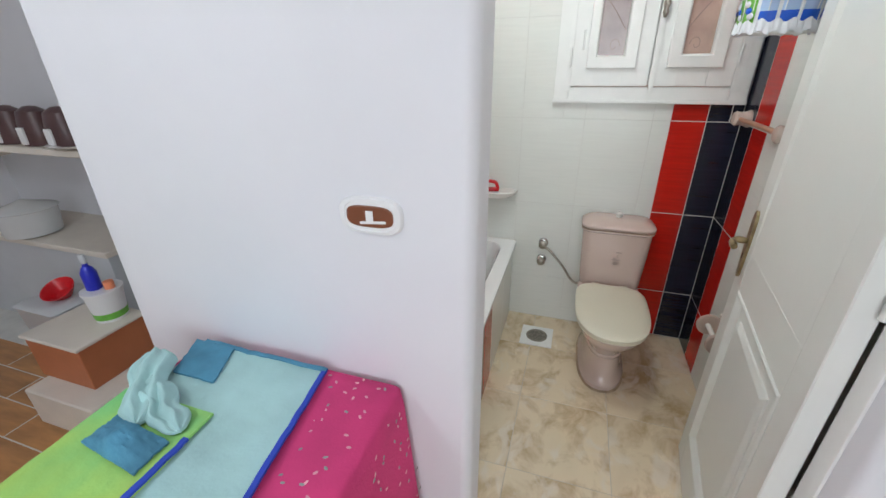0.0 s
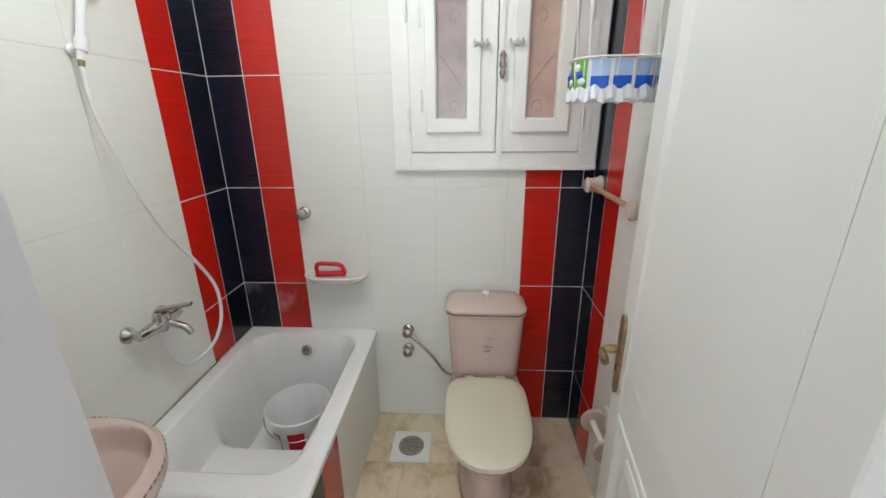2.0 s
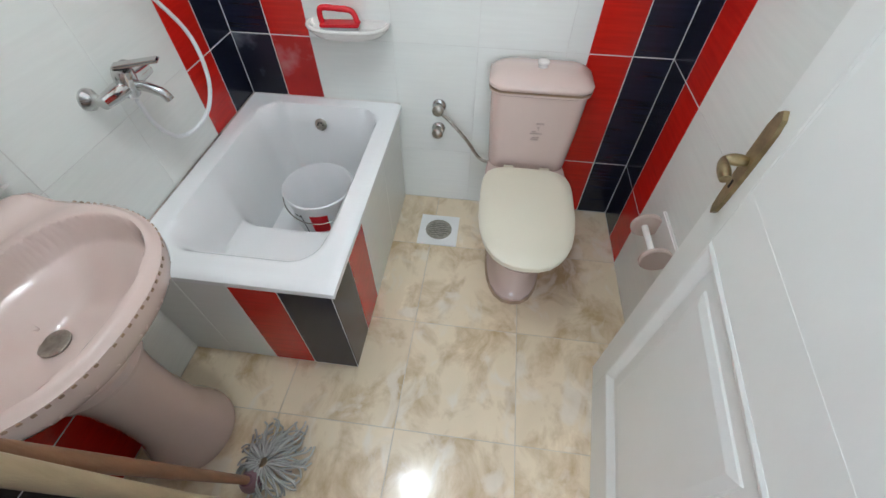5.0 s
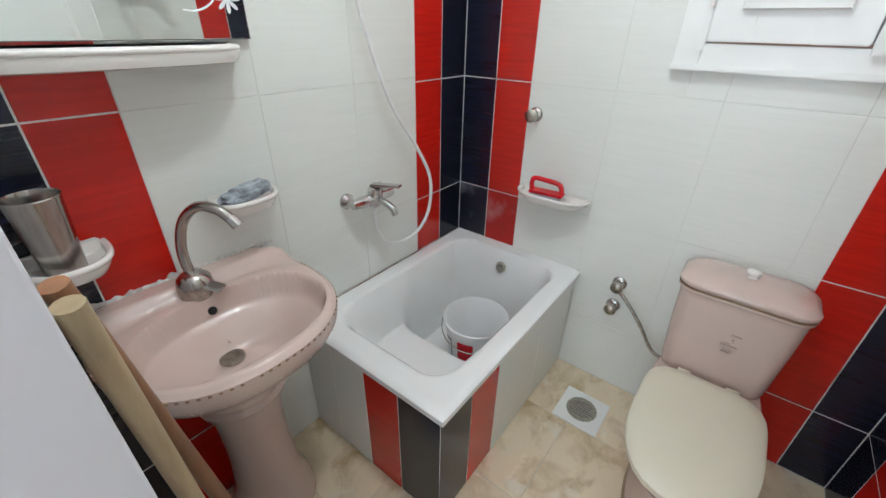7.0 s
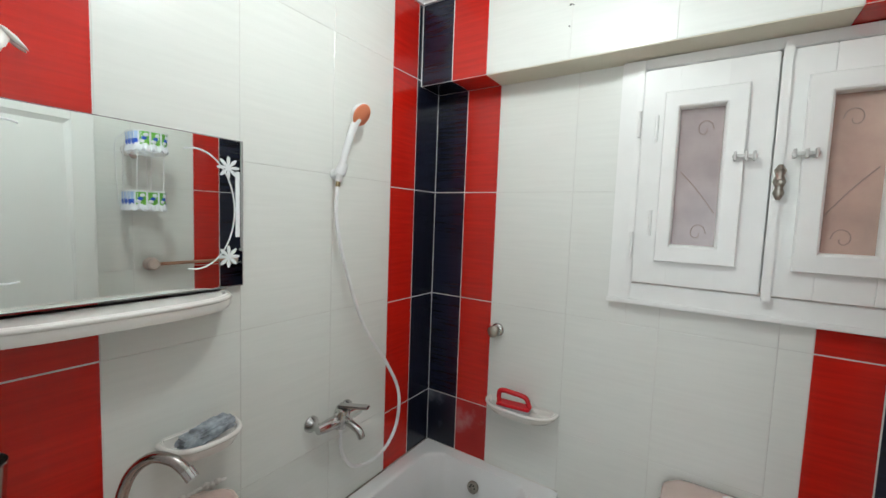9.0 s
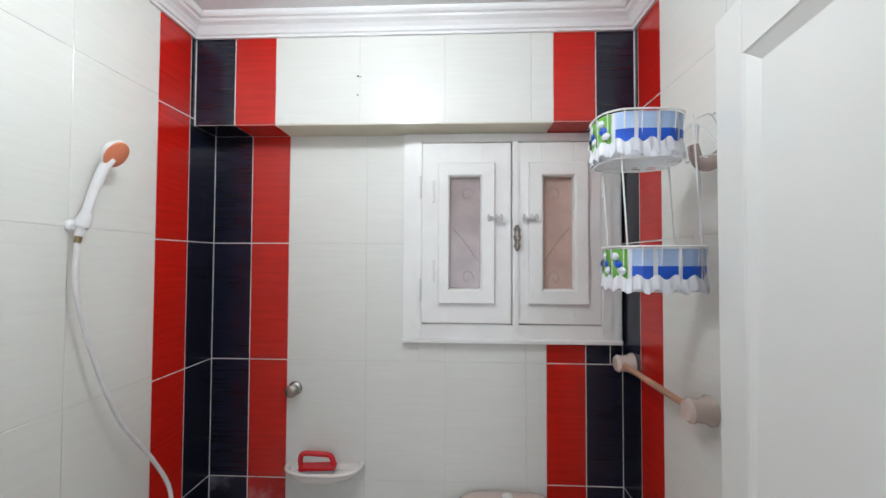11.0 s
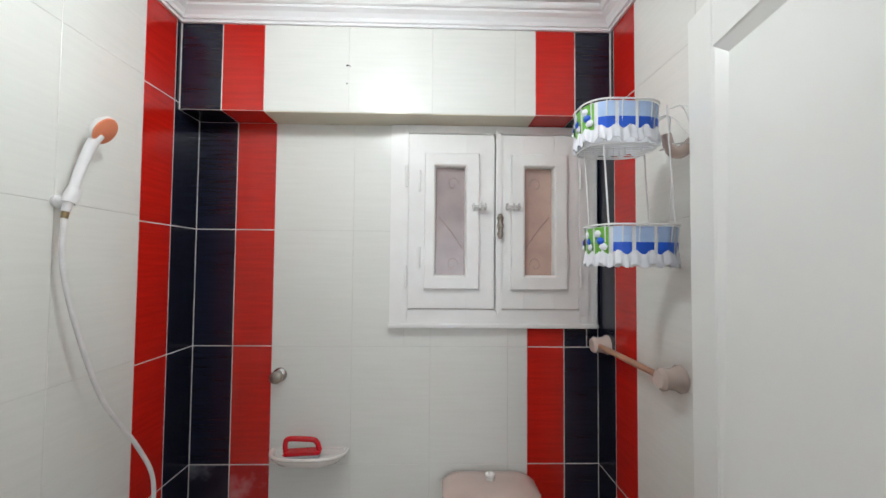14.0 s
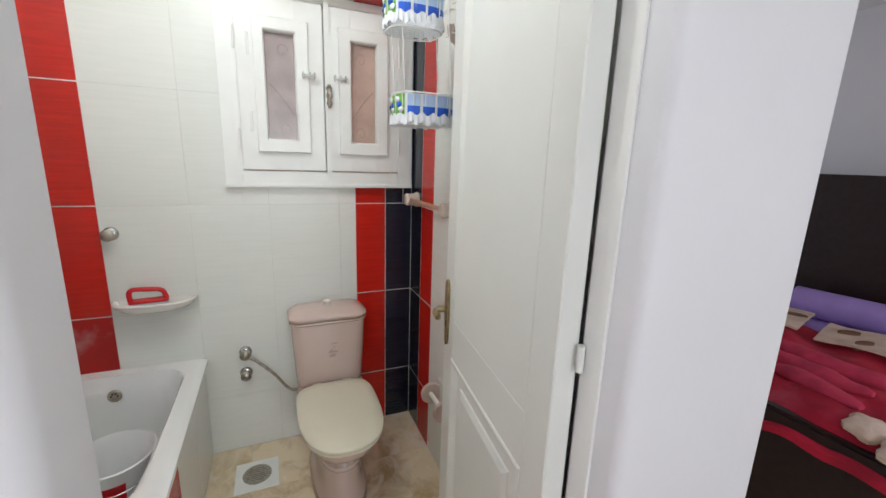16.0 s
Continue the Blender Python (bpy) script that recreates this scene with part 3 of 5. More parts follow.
# ---------- toilet ----------
def make_toilet():
    t = thing("toilet", (1.26, -0.4, 0), "pink ceramic close-coupled toilet with an ivory seat lid", "toilet")
    cx = 1.262
    tank = [rrect(cx, -0.105, 0.158, 0.088, 0.05, 0.385), rrect(cx, -0.105, 0.165, 0.092, 0.05, 0.42), rrect(cx, -0.106, 0.176, 0.096, 0.05, 0.60), rrect(cx, -0.107, 0.181, 0.098, 0.05, 0.735)]
    part("tank", loft(tank), M_PINK, t, smooth=True)
    lid = [rrect(cx, -0.108, 0.184, 0.1, 0.055, 0.737), rrect(cx, -0.11, 0.190, 0.104, 0.06, 0.742), rrect(cx, -0.11, 0.190, 0.104, 0.06, 0.752), rrect(cx, -0.11, 0.185, 0.1, 0.056, 0.757), rrect(cx, -0.11, 0.193, 0.106, 0.06, 0.764), rrect(cx, -0.11, 0.193, 0.106, 0.06, 0.774), rrect(cx, -0.11, 0.186, 0.100, 0.06, 0.782), rrect(cx, -0.106, 0.166, 0.084, 0.055, 0.797), rrect(cx, -0.106, 0.142, 0.062, 0.045, 0.805), rrect(cx, -0.106, 0.08, 0.03, 0.025, 0.808)]
    lo = part("tank_lid", loft(lid), M_PINK, t, smooth=True)
    part("trim_line", loft([rrect(cx, -0.11, 0.1915, 0.1055, 0.06, 0.7515), rrect(cx, -0.11, 0.1915, 0.1055, 0.06, 0.7565)]), M_PINKD, lo, "brown gilt line")
    part("flush_button", lathe([(0.017, 0), (0.017, 0.012), (0.021, 0.016), (0.021, 0.024), (0.012, 0.030), (0.001, 0.031)], pose(cx, -0.11, 0.806), 20), M_IVORY, t, "cream push button", smooth=True)
    # faint worn print on the tank front
    rng = random.Random(3)
    bm = bmesh.new()
    for k in range(9):
        bm = box(cx - 0.012 + rng.uniform(0, 0.03), cx + 0.002 + rng.uniform(0, 0.04), -0.2062, -0.203, 0.60 + k * 0.009 - 0.045, 0.6045 + k * 0.009 - 0.045, bm=bm)
    part("worn_print", bm, mat("worn_print", (0.44, 0.33, 0.29), 0.3), t)

    def D(hx, yb, yf, z, e=2.5, n=44):
        out = []
        cy = yb - (yb - yf) * 0.42
        for i in range(n):
            a = 2 * math.pi * i / n
            c, s = math.cos(a), math.sin(a)
            hy, ee = (yb - cy, 4.5) if s > 0 else (cy - yf, e)
            r = (abs(c / hx) ** ee + abs(s / hy) ** ee) ** (-1 / ee)
            out.append((cx + r * c, cy + r * s, z))
        return out
    bowl = [D(0.118, -0.14, -0.622, 0.0), D(0.123, -0.13, -0.629, 0.012), D(0.123, -0.13, -0.629, 0.032), D(0.112, -0.14, -0.612, 0.045), D(0.099, -0.14, -0.592, 0.10), D(0.095, -0.14, -0.585, 0.185), D(0.103, -0.14, -0.595, 0.192), D(0.105, -0.14, -0.598, 0.204), D(0.100, -0.14, -0.592, 0.212), D(0.122, -0.12, -0.63, 0.255), D(0.150, -0.1, -0.68, 0.31), D(0.168, -0.08, -0.735, 0.365), D(0.172, -0.06, -0.745, 0.39), D(0.166, -0.06, -0.74, 0.398)]
    part("bowl", loft(bowl), M_PINK, t, smooth=True)
    part("seat_ring", loft([D(0.172, -0.25, -0.75, 0.399), D(0.178, -0.245, -0.757, 0.404), D(0.178, -0.245, -0.757, 0.412), D(0.174, -0.25, -0.752, 0.416)]), M_SEAT, t, smooth=True)
    part("seat_lid", loft([D(0.176, -0.24, -0.758, 0.4175), D(0.182, -0.232, -0.764, 0.422), D(0.182, -0.232, -0.764, 0.431), D(0.174, -0.24, -0.755, 0.439), D(0.14, -0.27, -0.70, 0.443), D(0.06, -0.35, -0.6, 0.444)]), M_SEAT, t, "ivory plastic seat lid, closed", smooth=True)
    for sx in (-0.075, 0.075):
        part("hinge", tube([(cx + sx - 0.02, -0.226, 0.425), (cx + sx + 0.02, -0.226, 0.425)], 0.010, 10), M_SEAT, t, smooth=True)
    # stain skirt of dried sealant round the foot
    part("sealant", loft([D(0.129, -0.13, -0.637, 0.001), D(0.123, -0.13, -0.631, 0.007)]), mat("dirty_sealant", (0.42, 0.30, 0.20), 0.8, var=0.3, scale=20), t)
    return t


make_toilet()


# ---------- bathroom door, swung into the room ----------
def make_door():
    hx, hy, fx, fy = 1.497, -1.602, 1.587, -0.888
    ln = math.hypot(fx - hx, fy - hy)
    m = Matrix.Translation((hx, hy, 0)) @ Matrix.Rotation(math.atan2(fy - hy, fx - hx), 4, "Z")
    t = thing("bathroom_door", (hx, hy, 0), "white painted panelled wooden door, standing open", "door")
    # local: x along the leaf from the hinge, y = 0 the room face, y < 0 the back
    th, z0, z1 = 0.048, 0.012, 2.218
    st, mid0, mid1, bot, top = 0.095, 0.88, 1.02, 0.18, 2.112
    q = lambda bm: moved(bm, m)
    part("hinge_stile", q(box(0, st, -th, 0, z0, z1, 0.003)), M_DOOR, t)
    part("lock_stile", q(box(ln - st, ln, -th, 0, z0, z1, 0.003)), M_DOOR, t)
    for a, b in ((z0, bot), (mid0, mid1), (top, z1)):
        part("rail", q(box(st, ln - st, -th + 0.0005, -0.0005, a, b)), M_DOOR, t)
    x0, x1 = st, ln - st

    def ring(o, y, a, b, yb=None, ob=None):
        yb, ob = y if yb is None else yb, o if ob is None else ob
        return [(x0 + o, yb, a + ob), (x1 - o, yb, a + ob), (x1 - o, y, b - o), (x0 + o, y, b - o)]
    low = part("lower_panel", q(box(st - 0.01, ln - st + 0.01, -th + 0.012, -0.014, bot - 0.01, mid0 + 0.01)), M_DOOR, t)
    part("moulding", q(loft([ring(0.0, -0.0135, bot, mid0), ring(0.0, 0.001, bot, mid0), ring(0.006, 0.004, bot, mid0), ring(0.012, 0.003, bot, mid0), ring(0.034, -0.009, bot, mid0), ring(0.040, -0.0135, bot, mid0)], False, False)), M_DOOR, low)
    part("raised_field", q(loft([ring(0.075, -0.014, bot, mid0), ring(0.078, -0.010, bot, mid0), ring(0.098, -0.004, bot, mid0), ring(0.102, -0.004, bot, mid0)], False, True)), M_DOOR, low)
    up = part("upper_panel", q(loft([ring(0.0, -th + 0.012, mid1, top), ring(0.0, -0.001, mid1, top), ring(0.003, -0.004, mid1, top, -0.0012, 0.002), ring(0.024, -0.018, mid1, top, -0.0018, 0.03), ring(0.028, -0.018, mid1, top, -0.002, 0.05)], False, True)), M_DOOR, t)
    # lever handle on a long plate
    hz = 1.032
    h = part("handle_plate", q(loft([[(ln - 0.038 + x, y, hz + z * 0.9) for x, z in [(-0.010, -0.125), (0, -0.140), (0.010, -0.125), (0.014, -0.09), (0.017, -0.03), (0.0185, 0.02), (0.0185, 0.09), (0.013, 0.118), (0, 0.13), (-0.013, 0.118), (-0.0185, 0.09), (-0.0185, 0.02), (-0.017, -0.03), (-0.014, -0.09)]] for y in (-0.001, 0.009)])), M_BRASS, t, "antique brass handle plate")
    part("lever", q(tube([(ln - 0.038, 0.004, hz + 0.01), (ln - 0.038, 0.042, hz + 0.01), (ln - 0.048, 0.052, hz + 0.009), (ln - 0.092, 0.052, hz + 0.002)], lambda s: 0.0088 + 0.003 * math.sin(s * 9), 12)), M_BRASS, h, "worn brass lever", smooth=True)
    part("keyhole", q(box(ln - 0.042, ln - 0.034, 0.004, 0.0098, hz - 0.055, hz - 0.035, 0.001)), M_BLACK, h)
    part("latch_plate", q(box(ln - 0.001, ln + 0.0015, -0.03, -0.01, hz - 0.08, hz + 0.1, 0.0005)), M_TARN, t)
    for z in (0.30, 1.20, 2.0):
        part("hinge", q(tube([(-0.012, -0.044, z - 0.026), (-0.012, -0.044, z + 0.026)], 0.0075, 12)), M_DOOR, t, smooth=True)
    return t


make_door()


# ---------- window ----------
def make_window():
    t = thing("window_1", (1.3, 0, 1.4), "white painted two-leaf wooden shutter window with frosted panes", "window", kind="structure")
    Y = -0.032
    fx0, fx1, fz0, fz1 = 0.838, 1.740, 1.406, 2.279
    sx0, sx1, sz0, sz1 = 0.912, 1.660, 1.478, 2.242
    for a in ((fx0, sx0, fz0, fz1), (sx1, fx1, fz0, fz1), (sx0 + 0.0005, sx1 - 0.0005, fz0, sz0), (sx0 + 0.0005, sx1 - 0.0005, sz1, fz1)):
        part("casing", box(a[0], a[1], -0.024, -0.0005, a[2], a[3], 0.003, 2), M_FRAME, t)
    for a in ((fx0 + 0.055, sx0 + 0.004, fz0 + 0.05, fz1 - 0.008), (sx1 - 0.004, fx1 - 0.04, fz0 + 0.05, fz1 - 0.008)):
        part("bead", box(a[0], a[1], -0.031, -0.022, a[2], a[3], 0.003, 2), M_FRAME, t)
    part("window_sill", box(fx0 - 0.004, fx1 + 0.002, -0.034, -0.001, fz0 - 0.006, fz0 + 0.012, 0.003, 2), M_FRAME, t)
    mx = 1.300
    leaves = ((sx0 + 0.005, mx - 0.012, 1.033, 1.159, M_PANE_A, 0.985, 1.220), (mx + 0.003, sx1 - 0.005, 1.419, 1.541, M_PANE_B, 1.358, 1.600))
    for k, (x0, x1, p0, p1, pm, q0, q1) in enumerate(leaves):
        leaf = part("leaf", box(x0, p0 - 0.004, Y, 0.012, sz0 + 0.005, sz1 - 0.005, 0.003, 2), M_FRAME, t)
        part("stile", box(p1 + 0.004, x1, Y, 0.012, sz0 + 0.005, sz1 - 0.005, 0.003, 2), M_FRAME, leaf)
        pz0, pz1 = 1.628, 2.092
        part("rail", box(p0 - 0.004, p1 + 0.004, Y + 0.0006, 0.0115, sz0 + 0.006, pz0 - 0.004), M_FRAME, leaf)
        part("rail", box(p0 - 0.004, p1 + 0.004, Y + 0.0006, 0.0115, pz1 + 0.004, sz1 - 0.006), M_FRAME, leaf)
        # raised field round the pane
        z0, z1 = 1.566, 2.150

        def ring(a, y):
            ia = a
            return [(q0 + (p0 - q0) * ia, y, z0 + (pz0 - z0) * ia), (q1 + (p1 - q1) * ia, y, z0 + (pz0 - z0) * ia), (q1 + (p1 - q1) * ia, y, z1 + (pz1 - z1) * ia), (q0 + (p0 - q0) * ia, y, z1 + (pz1 - z1) * ia)]
        part("raised_field", loft([ring(0, Y), ring(0.0, Y - 0.015), ring(0.06, Y - 0.019), ring(0.85, Y - 0.019), ring(0.95, Y - 0.014), ring(1.0, Y - 0.004), ring(1.0, 0.005)], False, False), M_FRAME, leaf)
        part("pane", box(p0 - 0.006, p1 + 0.006, -0.013, -0.009, pz0 - 0.006, pz1 + 0.006), pm, leaf, "frosted mauve glass pane" if k == 0 else "frosted tan glass pane")
        # printed scrolls on the pane
        sgn = -1 if k else 1
        pcx = (p0 + p1) / 2
        part("scroll", tube([(pcx - 0.05 * sgn, -0.0145, 1.88), (pcx, -0.0145, 1.82), (pcx + 0.055 * sgn, -0.0145, 1.74)], 0.0018, 6), M_PANELINE, leaf)
        for zz in (1.67, 2.02):
            part("scroll", tube([(pcx + 0.045 * math.cos(a * 0.7) * (1 - a / 12) * sgn * 0.6 + 0.01 * sgn, -0.0142, zz + 0.035 * math.sin(a * 0.7) * (1 - a / 12)) for a in range(10)], 0.0014, 6), M_PANELINE, leaf)
    # Added strip that blocks the shaft's light behind the gap between the leaves.
    part("rebate", box(mx - 0.03, mx + 0.01, 0.0135, 0.02, sz0 + 0.01, sz1 - 0.01), M_FRAME, t)
    part("meeting_strip", box(mx - 0.008, mx + 0.018, Y - 0.012, Y - 0.0005, sz0 - 0.004, sz1 + 0.004, 0.003, 2), M_FRAME, t)
    # latch, bolts, hooks and hinges
    lk = part("latch", lathe([(0.006, -0.055), (0.015, -0.035), (0.010, -0.018), (0.017, 0.0), (0.011, 0.018), (0.016, 0.035), (0.006, 0.052)], pose(mx + 0.010, Y - 0.018, 1.838), 12), M_TARN, t, "worn ornate metal latch", smooth=True)
    part("knob", lathe([(0.006, 0), (0.010, 0.012), (0.004, 0.022)], aim((mx + 0.010, Y - 0.026, 1.835), (0, -1, 0)), 12), M_TARN, lk, smooth=True)
    for bx in (1.222, 1.366):
        b = part("bolt", box(bx - 0.035, bx + 0.03, Y - 0.034, Y - 0.024, 1.913, 1.925, 0.002), M_BOLT, t, "painted-over bolt")
        for ox in (-0.028, 0.0, 0.022):
            part("bolt_loop", box(bx + ox - 0.004, bx + ox + 0.004, Y - 0.038, Y - 0.018, 1.905, 1.934, 0.002), M_BOLT, b)
    for hx2 in (sx0 - 0.004, sx0 + 0.052, sx1 - 0.056, sx1 + 0.002):
        for hz in (1.62, 2.05):
            zz = hz if hx2 in (sx0 - 0.004, sx1 + 0.002) else hz + (0.08 if hz < 1.8 else -0.02)
            part("hinge", tube([(hx2, Y - 0.006, zz - 0.045), (hx2, Y - 0.006, zz + 0.045)], 0.0056, 8), M_FRAME, t)
    for zz in (sz1 + 0.005, sz0 - 0.006):
        part("catch", box(mx - 0.006, mx + 0.018, Y - 0.014, Y, zz - 0.010, zz + 0.010, 0.003, 2), M_FRAME, t)
    return t


make_window()


# ---------- mirror, shelf ----------
def petal_turn(a):
    """A long petal lying along the ray at angle a from the flower's middle."""
    m = aim((0, 0, 0), (1, 0, 0))
    way = m.inverted() @ Vector((0, math.cos(a), math.sin(a)))
    return Matrix.Rotation(math.atan2(way.y, way.x), 4, "Z") @ Matrix.Diagonal((1.7, 0.62, 1, 1))


def make_mirror():
    t = thing("wall_mirror", (0, -1.33, 1.46), "frameless wall mirror with etched arcs and white flowers", "mirror")
    y0, y1, z0, z1 = -1.598, -0.993, 1.473, 1.887
    part("glass", box(0.006, 0.0165, y0, y1, z0, z1), M_GLASSEDGE, t)
    part("silvering", box(0.0165, 0.0185, y0 + 0.002, y1 - 0.002, z0 + 0.002, z1 - 0.002, 0.0008), M_MIRROR, t)
    for cy, sgn in ((-1.124, 1), (-1.467, -1)):
        part("etched_arc", tube([(0.0188, cy + sgn * 0.105 * math.cos(a), 1.690 + 0.158 * math.sin(a)) for a in [math.radians(d) for d in range(-100, 115, 12)]], 0.0022, 6), M_ETCH, t)
        for fz in (1.808, 1.560):
            fl = part("flower", lathe([(0.008, 0), (0.008, 0.002)], aim((0.0183, cy + sgn * 0.088, fz), (1, 0, 0)), 12), M_ETCH, t, "white flower decal")
            for p in range(8):
                a = p * math.pi / 4
                part("petal", moved(lathe([(0.0075, 0), (0.0075, 0.0016)], seg=10), aim((0.0183, cy + sgn * 0.088 + 0.019 * math.cos(a), fz + 0.019 * math.sin(a)), (1, 0, 0)) @ petal_turn(a)), M_ETCH, fl)
        part("etched_bar", box(0.0183, 0.0195, cy + sgn * 0.108, cy + sgn * 0.120, 1.615, 1.80), M_ETCH, t)
    return t


make_mirror()


def make_shelf():
    t = thing("mirror_shelf", (0, -1.33, 1.42), "white ceramic wall shelf below the mirror", "shelf")

    def ring(k, z):
        out = []
        for i in range(25):
            u = -1 + 2 * i / 24
            out.append((0.128 * k * (1 - abs(u) ** 5) ** 0.5 * (0.86 + 0.14 * math.cos(u * 1.4)) + 0.004, -1.315 + 0.280 * k * u, z))
        return [(0.003, -1.315 - 0.280 * k, z)] + out + [(0.003, -1.315 + 0.280 * k, z)]
    part("lip", tube(ring(0.985, 1.459)[1:-1], 0.0065, 10, curve=False), M_IVORY, t, smooth=True)
    part("board", loft([ring(0.90, 1.426), ring(0.97, 1.429), ring(1.0, 1.440), ring(1.0, 1.454), ring(0.985, 1.464), ring(0.95, 1.467), ring(0.93, 1.462)]), M_IVORY, t, smooth=True)
    return t


make_shelf()


# ---------- tiles: separate pieces on the walls, beam, apron and floor ----------
def tile_mesh(w, h, material, th=0.006):
    key = (round(w, 4), round(h, 4), material.name)
    if key not in TILES:
        bm = loft([[(sx * (w / 2 - i), sy * (h / 2 - i), z) for sx, sy in ((-1, -1), (1, -1), (1, 1), (-1, 1))] for i, z in ((0, -th), (0, -0.0006), (0.0009, 0.0))], False, True)
        bmesh.ops.recalc_face_normals(bm, faces=bm.faces)
        me = bpy.data.meshes.new("tile")
        bm.to_mesh(me)
        bm.free()
        me.materials.append(material)
        TILES[key] = me
    return TILES[key]


TILES = {}


def lay(parent, origin, right, up, u0, u1, v0, v1, material, gap):
    """One tile on the plane through origin, from u0 to u1 along right and from v0 to v1 along up."""
    right, up = Vector(right), Vector(up)
    o = new("tile", tile_mesh(u1 - u0 - gap, v1 - v0 - gap, material))
    n = right.cross(up)
    m = Matrix((right, up, n)).transposed().to_4x4()
    o.matrix_world = Matrix.Translation(Vector(origin) + right * (u0 + u1) / 2 + up * (v0 + v1) / 2) @ m
    o.parent = parent
    return o


BACK = [(0, C1, "n"), (C1, C2, "r"), (C2, 0.6755, "w"), (0.6755, 1.014, "w"), (1.014, 1.3525, "w"), (1.3525, 1.436, "w"), (1.436, 1.600, "r"), (1.600, W, "n")]
SIDE = [(0, C1, "n"), (C1, C2, "r"), (C2, 0.650, "w"), (0.650, 0.992, "w"), (0.992, 1.322, "w"), (1.322, 1.490, "r"), (1.490, 1.602, "n")]
RSIDE = [(0, C1, "n"), (C1, C2, "r"), (C2, 0.6755, "w"), (0.6755, 1.014, "w"), (1.014, 1.3525, "w"), (1.3525, 1.602, "w")]
MATS = {"n": M_NAVY, "r": M_RED, "w": M_WHITE}
SCUM = {"n": mat("navy_tile_with_soap_scum", (0.009, 0.011, 0.024), 0.3, var=0.3, scale=5, dirt=(0.22, 0.24, 0.27), dirt_scale=7, dirt_lo=0.56), "r": mat("red_tile_with_soap_scum", (0.46, 0.009, 0.007), 0.3, var=0.2, scale=5, dirt=(0.52, 0.20, 0.20), dirt_scale=7, dirt_lo=0.56)}
GAP = {"n": 0.0042, "r": 0.0042, "w": 0.0018}


def bed(parent, origin, right, up, u0, u1, v0, v1):
    """White grout bed under the coloured stripes, just proud of the grey bed."""
    right, up = Vector(right), Vector(up)
    n = right.cross(up)
    o = part("grout", loft([[Vector(origin) + right * u + up * v + n * d for u, v in ((u0, v0), (u1, v0), (u1, v1), (u0, v1))] for d in (-0.004, -0.0008)]), M_GROUT, parent)
    return o


HOLE = (0.90, 1.70, 1.43, 2.27)
for u0, u1, c in BACK:
    for z0, z1 in zip(ROWS_Z, ROWS_Z[1:]):
        z1 = min(z1, 2.284)
        if z1 - z0 < 0.02:
            continue
        pieces = [(u0, u1, z0, z1)]
        if u1 > HOLE[0] and u0 < HOLE[1] and z1 > HOLE[2] and z0 < HOLE[3]:
            pieces = [(u0, min(u1, HOLE[0]), z0, z1), (max(u0, HOLE[1]), u1, z0, z1), (max(u0, HOLE[0]), min(u1, HOLE[1]), z0, min(z1, HOLE[2])), (max(u0, HOLE[0]), min(u1, HOLE[1]), max(z0, HOLE[3]), z1)]
        for p in pieces:
            if p[1] - p[0] > 0.008 and p[3] - p[2] > 0.008:
                lay(wall_back, (0, 0, 0), (1, 0, 0), (0, 0, 1), *p, SCUM[c] if p[2] == 0.315 and p[1] < 0.4 else MATS[c], GAP[c])
bed(wall_back, (0, 0, 0), (1, 0, 0), (0, 0, 1), 0, C2 + 0.001, 0, 2.284)
bed(wall_back, (0, 0, 0), (1, 0, 0), (0, 0, 1), 1.435, W, 0, 1.42)
for u0, u1, c in SIDE:
    for z0, z1 in zip(ROWS_Z, ROWS_Z[1:]):
        rise = 0.018 if u0 > 0.3 else 0.0
        lay(wall_left, (0, 0, 0), (0, 1, 0), (0, 0, 1), -u1, -u0, z0 + (rise if z0 else 0), min(z1 + rise, 2.645), MATS[c], GAP[c])
bed(wall_left, (0, 0, 0), (0, 1, 0), (0, 0, 1), -C2 - 0.001, 0, 0, 2.64)
bed(wall_left, (0, 0, 0), (0, 1, 0), (0, 0, 1), -1.602, -1.321, 0, 2.64)
for u0, u1, c in RSIDE:
    for z0, z1 in zip(ROWS_Z, ROWS_Z[1:]):
        lay(wall_right, (W, 0, 0), (0, -1, 0), (0, 0, 1), u0, u1, z0, z1, MATS[c], GAP[c])
bed(wall_right, (W, 0, 0), (0, -1, 0), (0, 0, 1), 0, C2 + 0.001, 0, 2.64)
for u0, u1, c in BACK:
    lay(beam, (0, -0.145, 0), (1, 0, 0), (0, 0, 1), u0 + (0.004 if u0 == 0 else 0), u1 - (0.004 if u1 == W else 0), 2.283, 2.645, MATS[c], GAP[c])
    if c != "w":
        lay(beam, (0, 0, 2.2815), (1, 0, 0), (0, -1, 0), u0 + (0.004 if u0 == 0 else 0), u1 - (0.004 if u1 == W else 0), 0.001, 0.144, MATS[c], GAP[c])
for a, b in ((0.0, C2 + 0.001), (1.435, W)):
    bed(beam, (0, -0.145, 0), (1, 0, 0), (0, 0, 1), a, b, 2.284, 2.64)
part("soffit", box(C2, 1.436, -0.143, -0.001, 2.2805, 2.286), M_CREAM, beam, "cream painted underside")
for u0, u1, c in ((0.003, 0.1665, "w"), (0.1665, 0.339, "w"), (0.339, 0.498, "r"), (0.498, 0.672, "n")):
    for z0, z1 in ((0.002, 0.515),):
        lay(apron, (0, -1.005, 0), (1, 0, 0), (0, 0, 1), u0, u1, z0, z1, MATS[c], GAP[c])
for u0, u1, c in ((0.002, 0.168, "n"), (0.168, 0.337, "r"), (0.337, 0.6755, "w"), (0.6755, 1.003, "w")):
    lay(apron, (0.672, -1.005, 0), (0, 1, 0), (0, 0, 1), u0, u1, 0.002, 0.515, MATS[c], GAP[c])
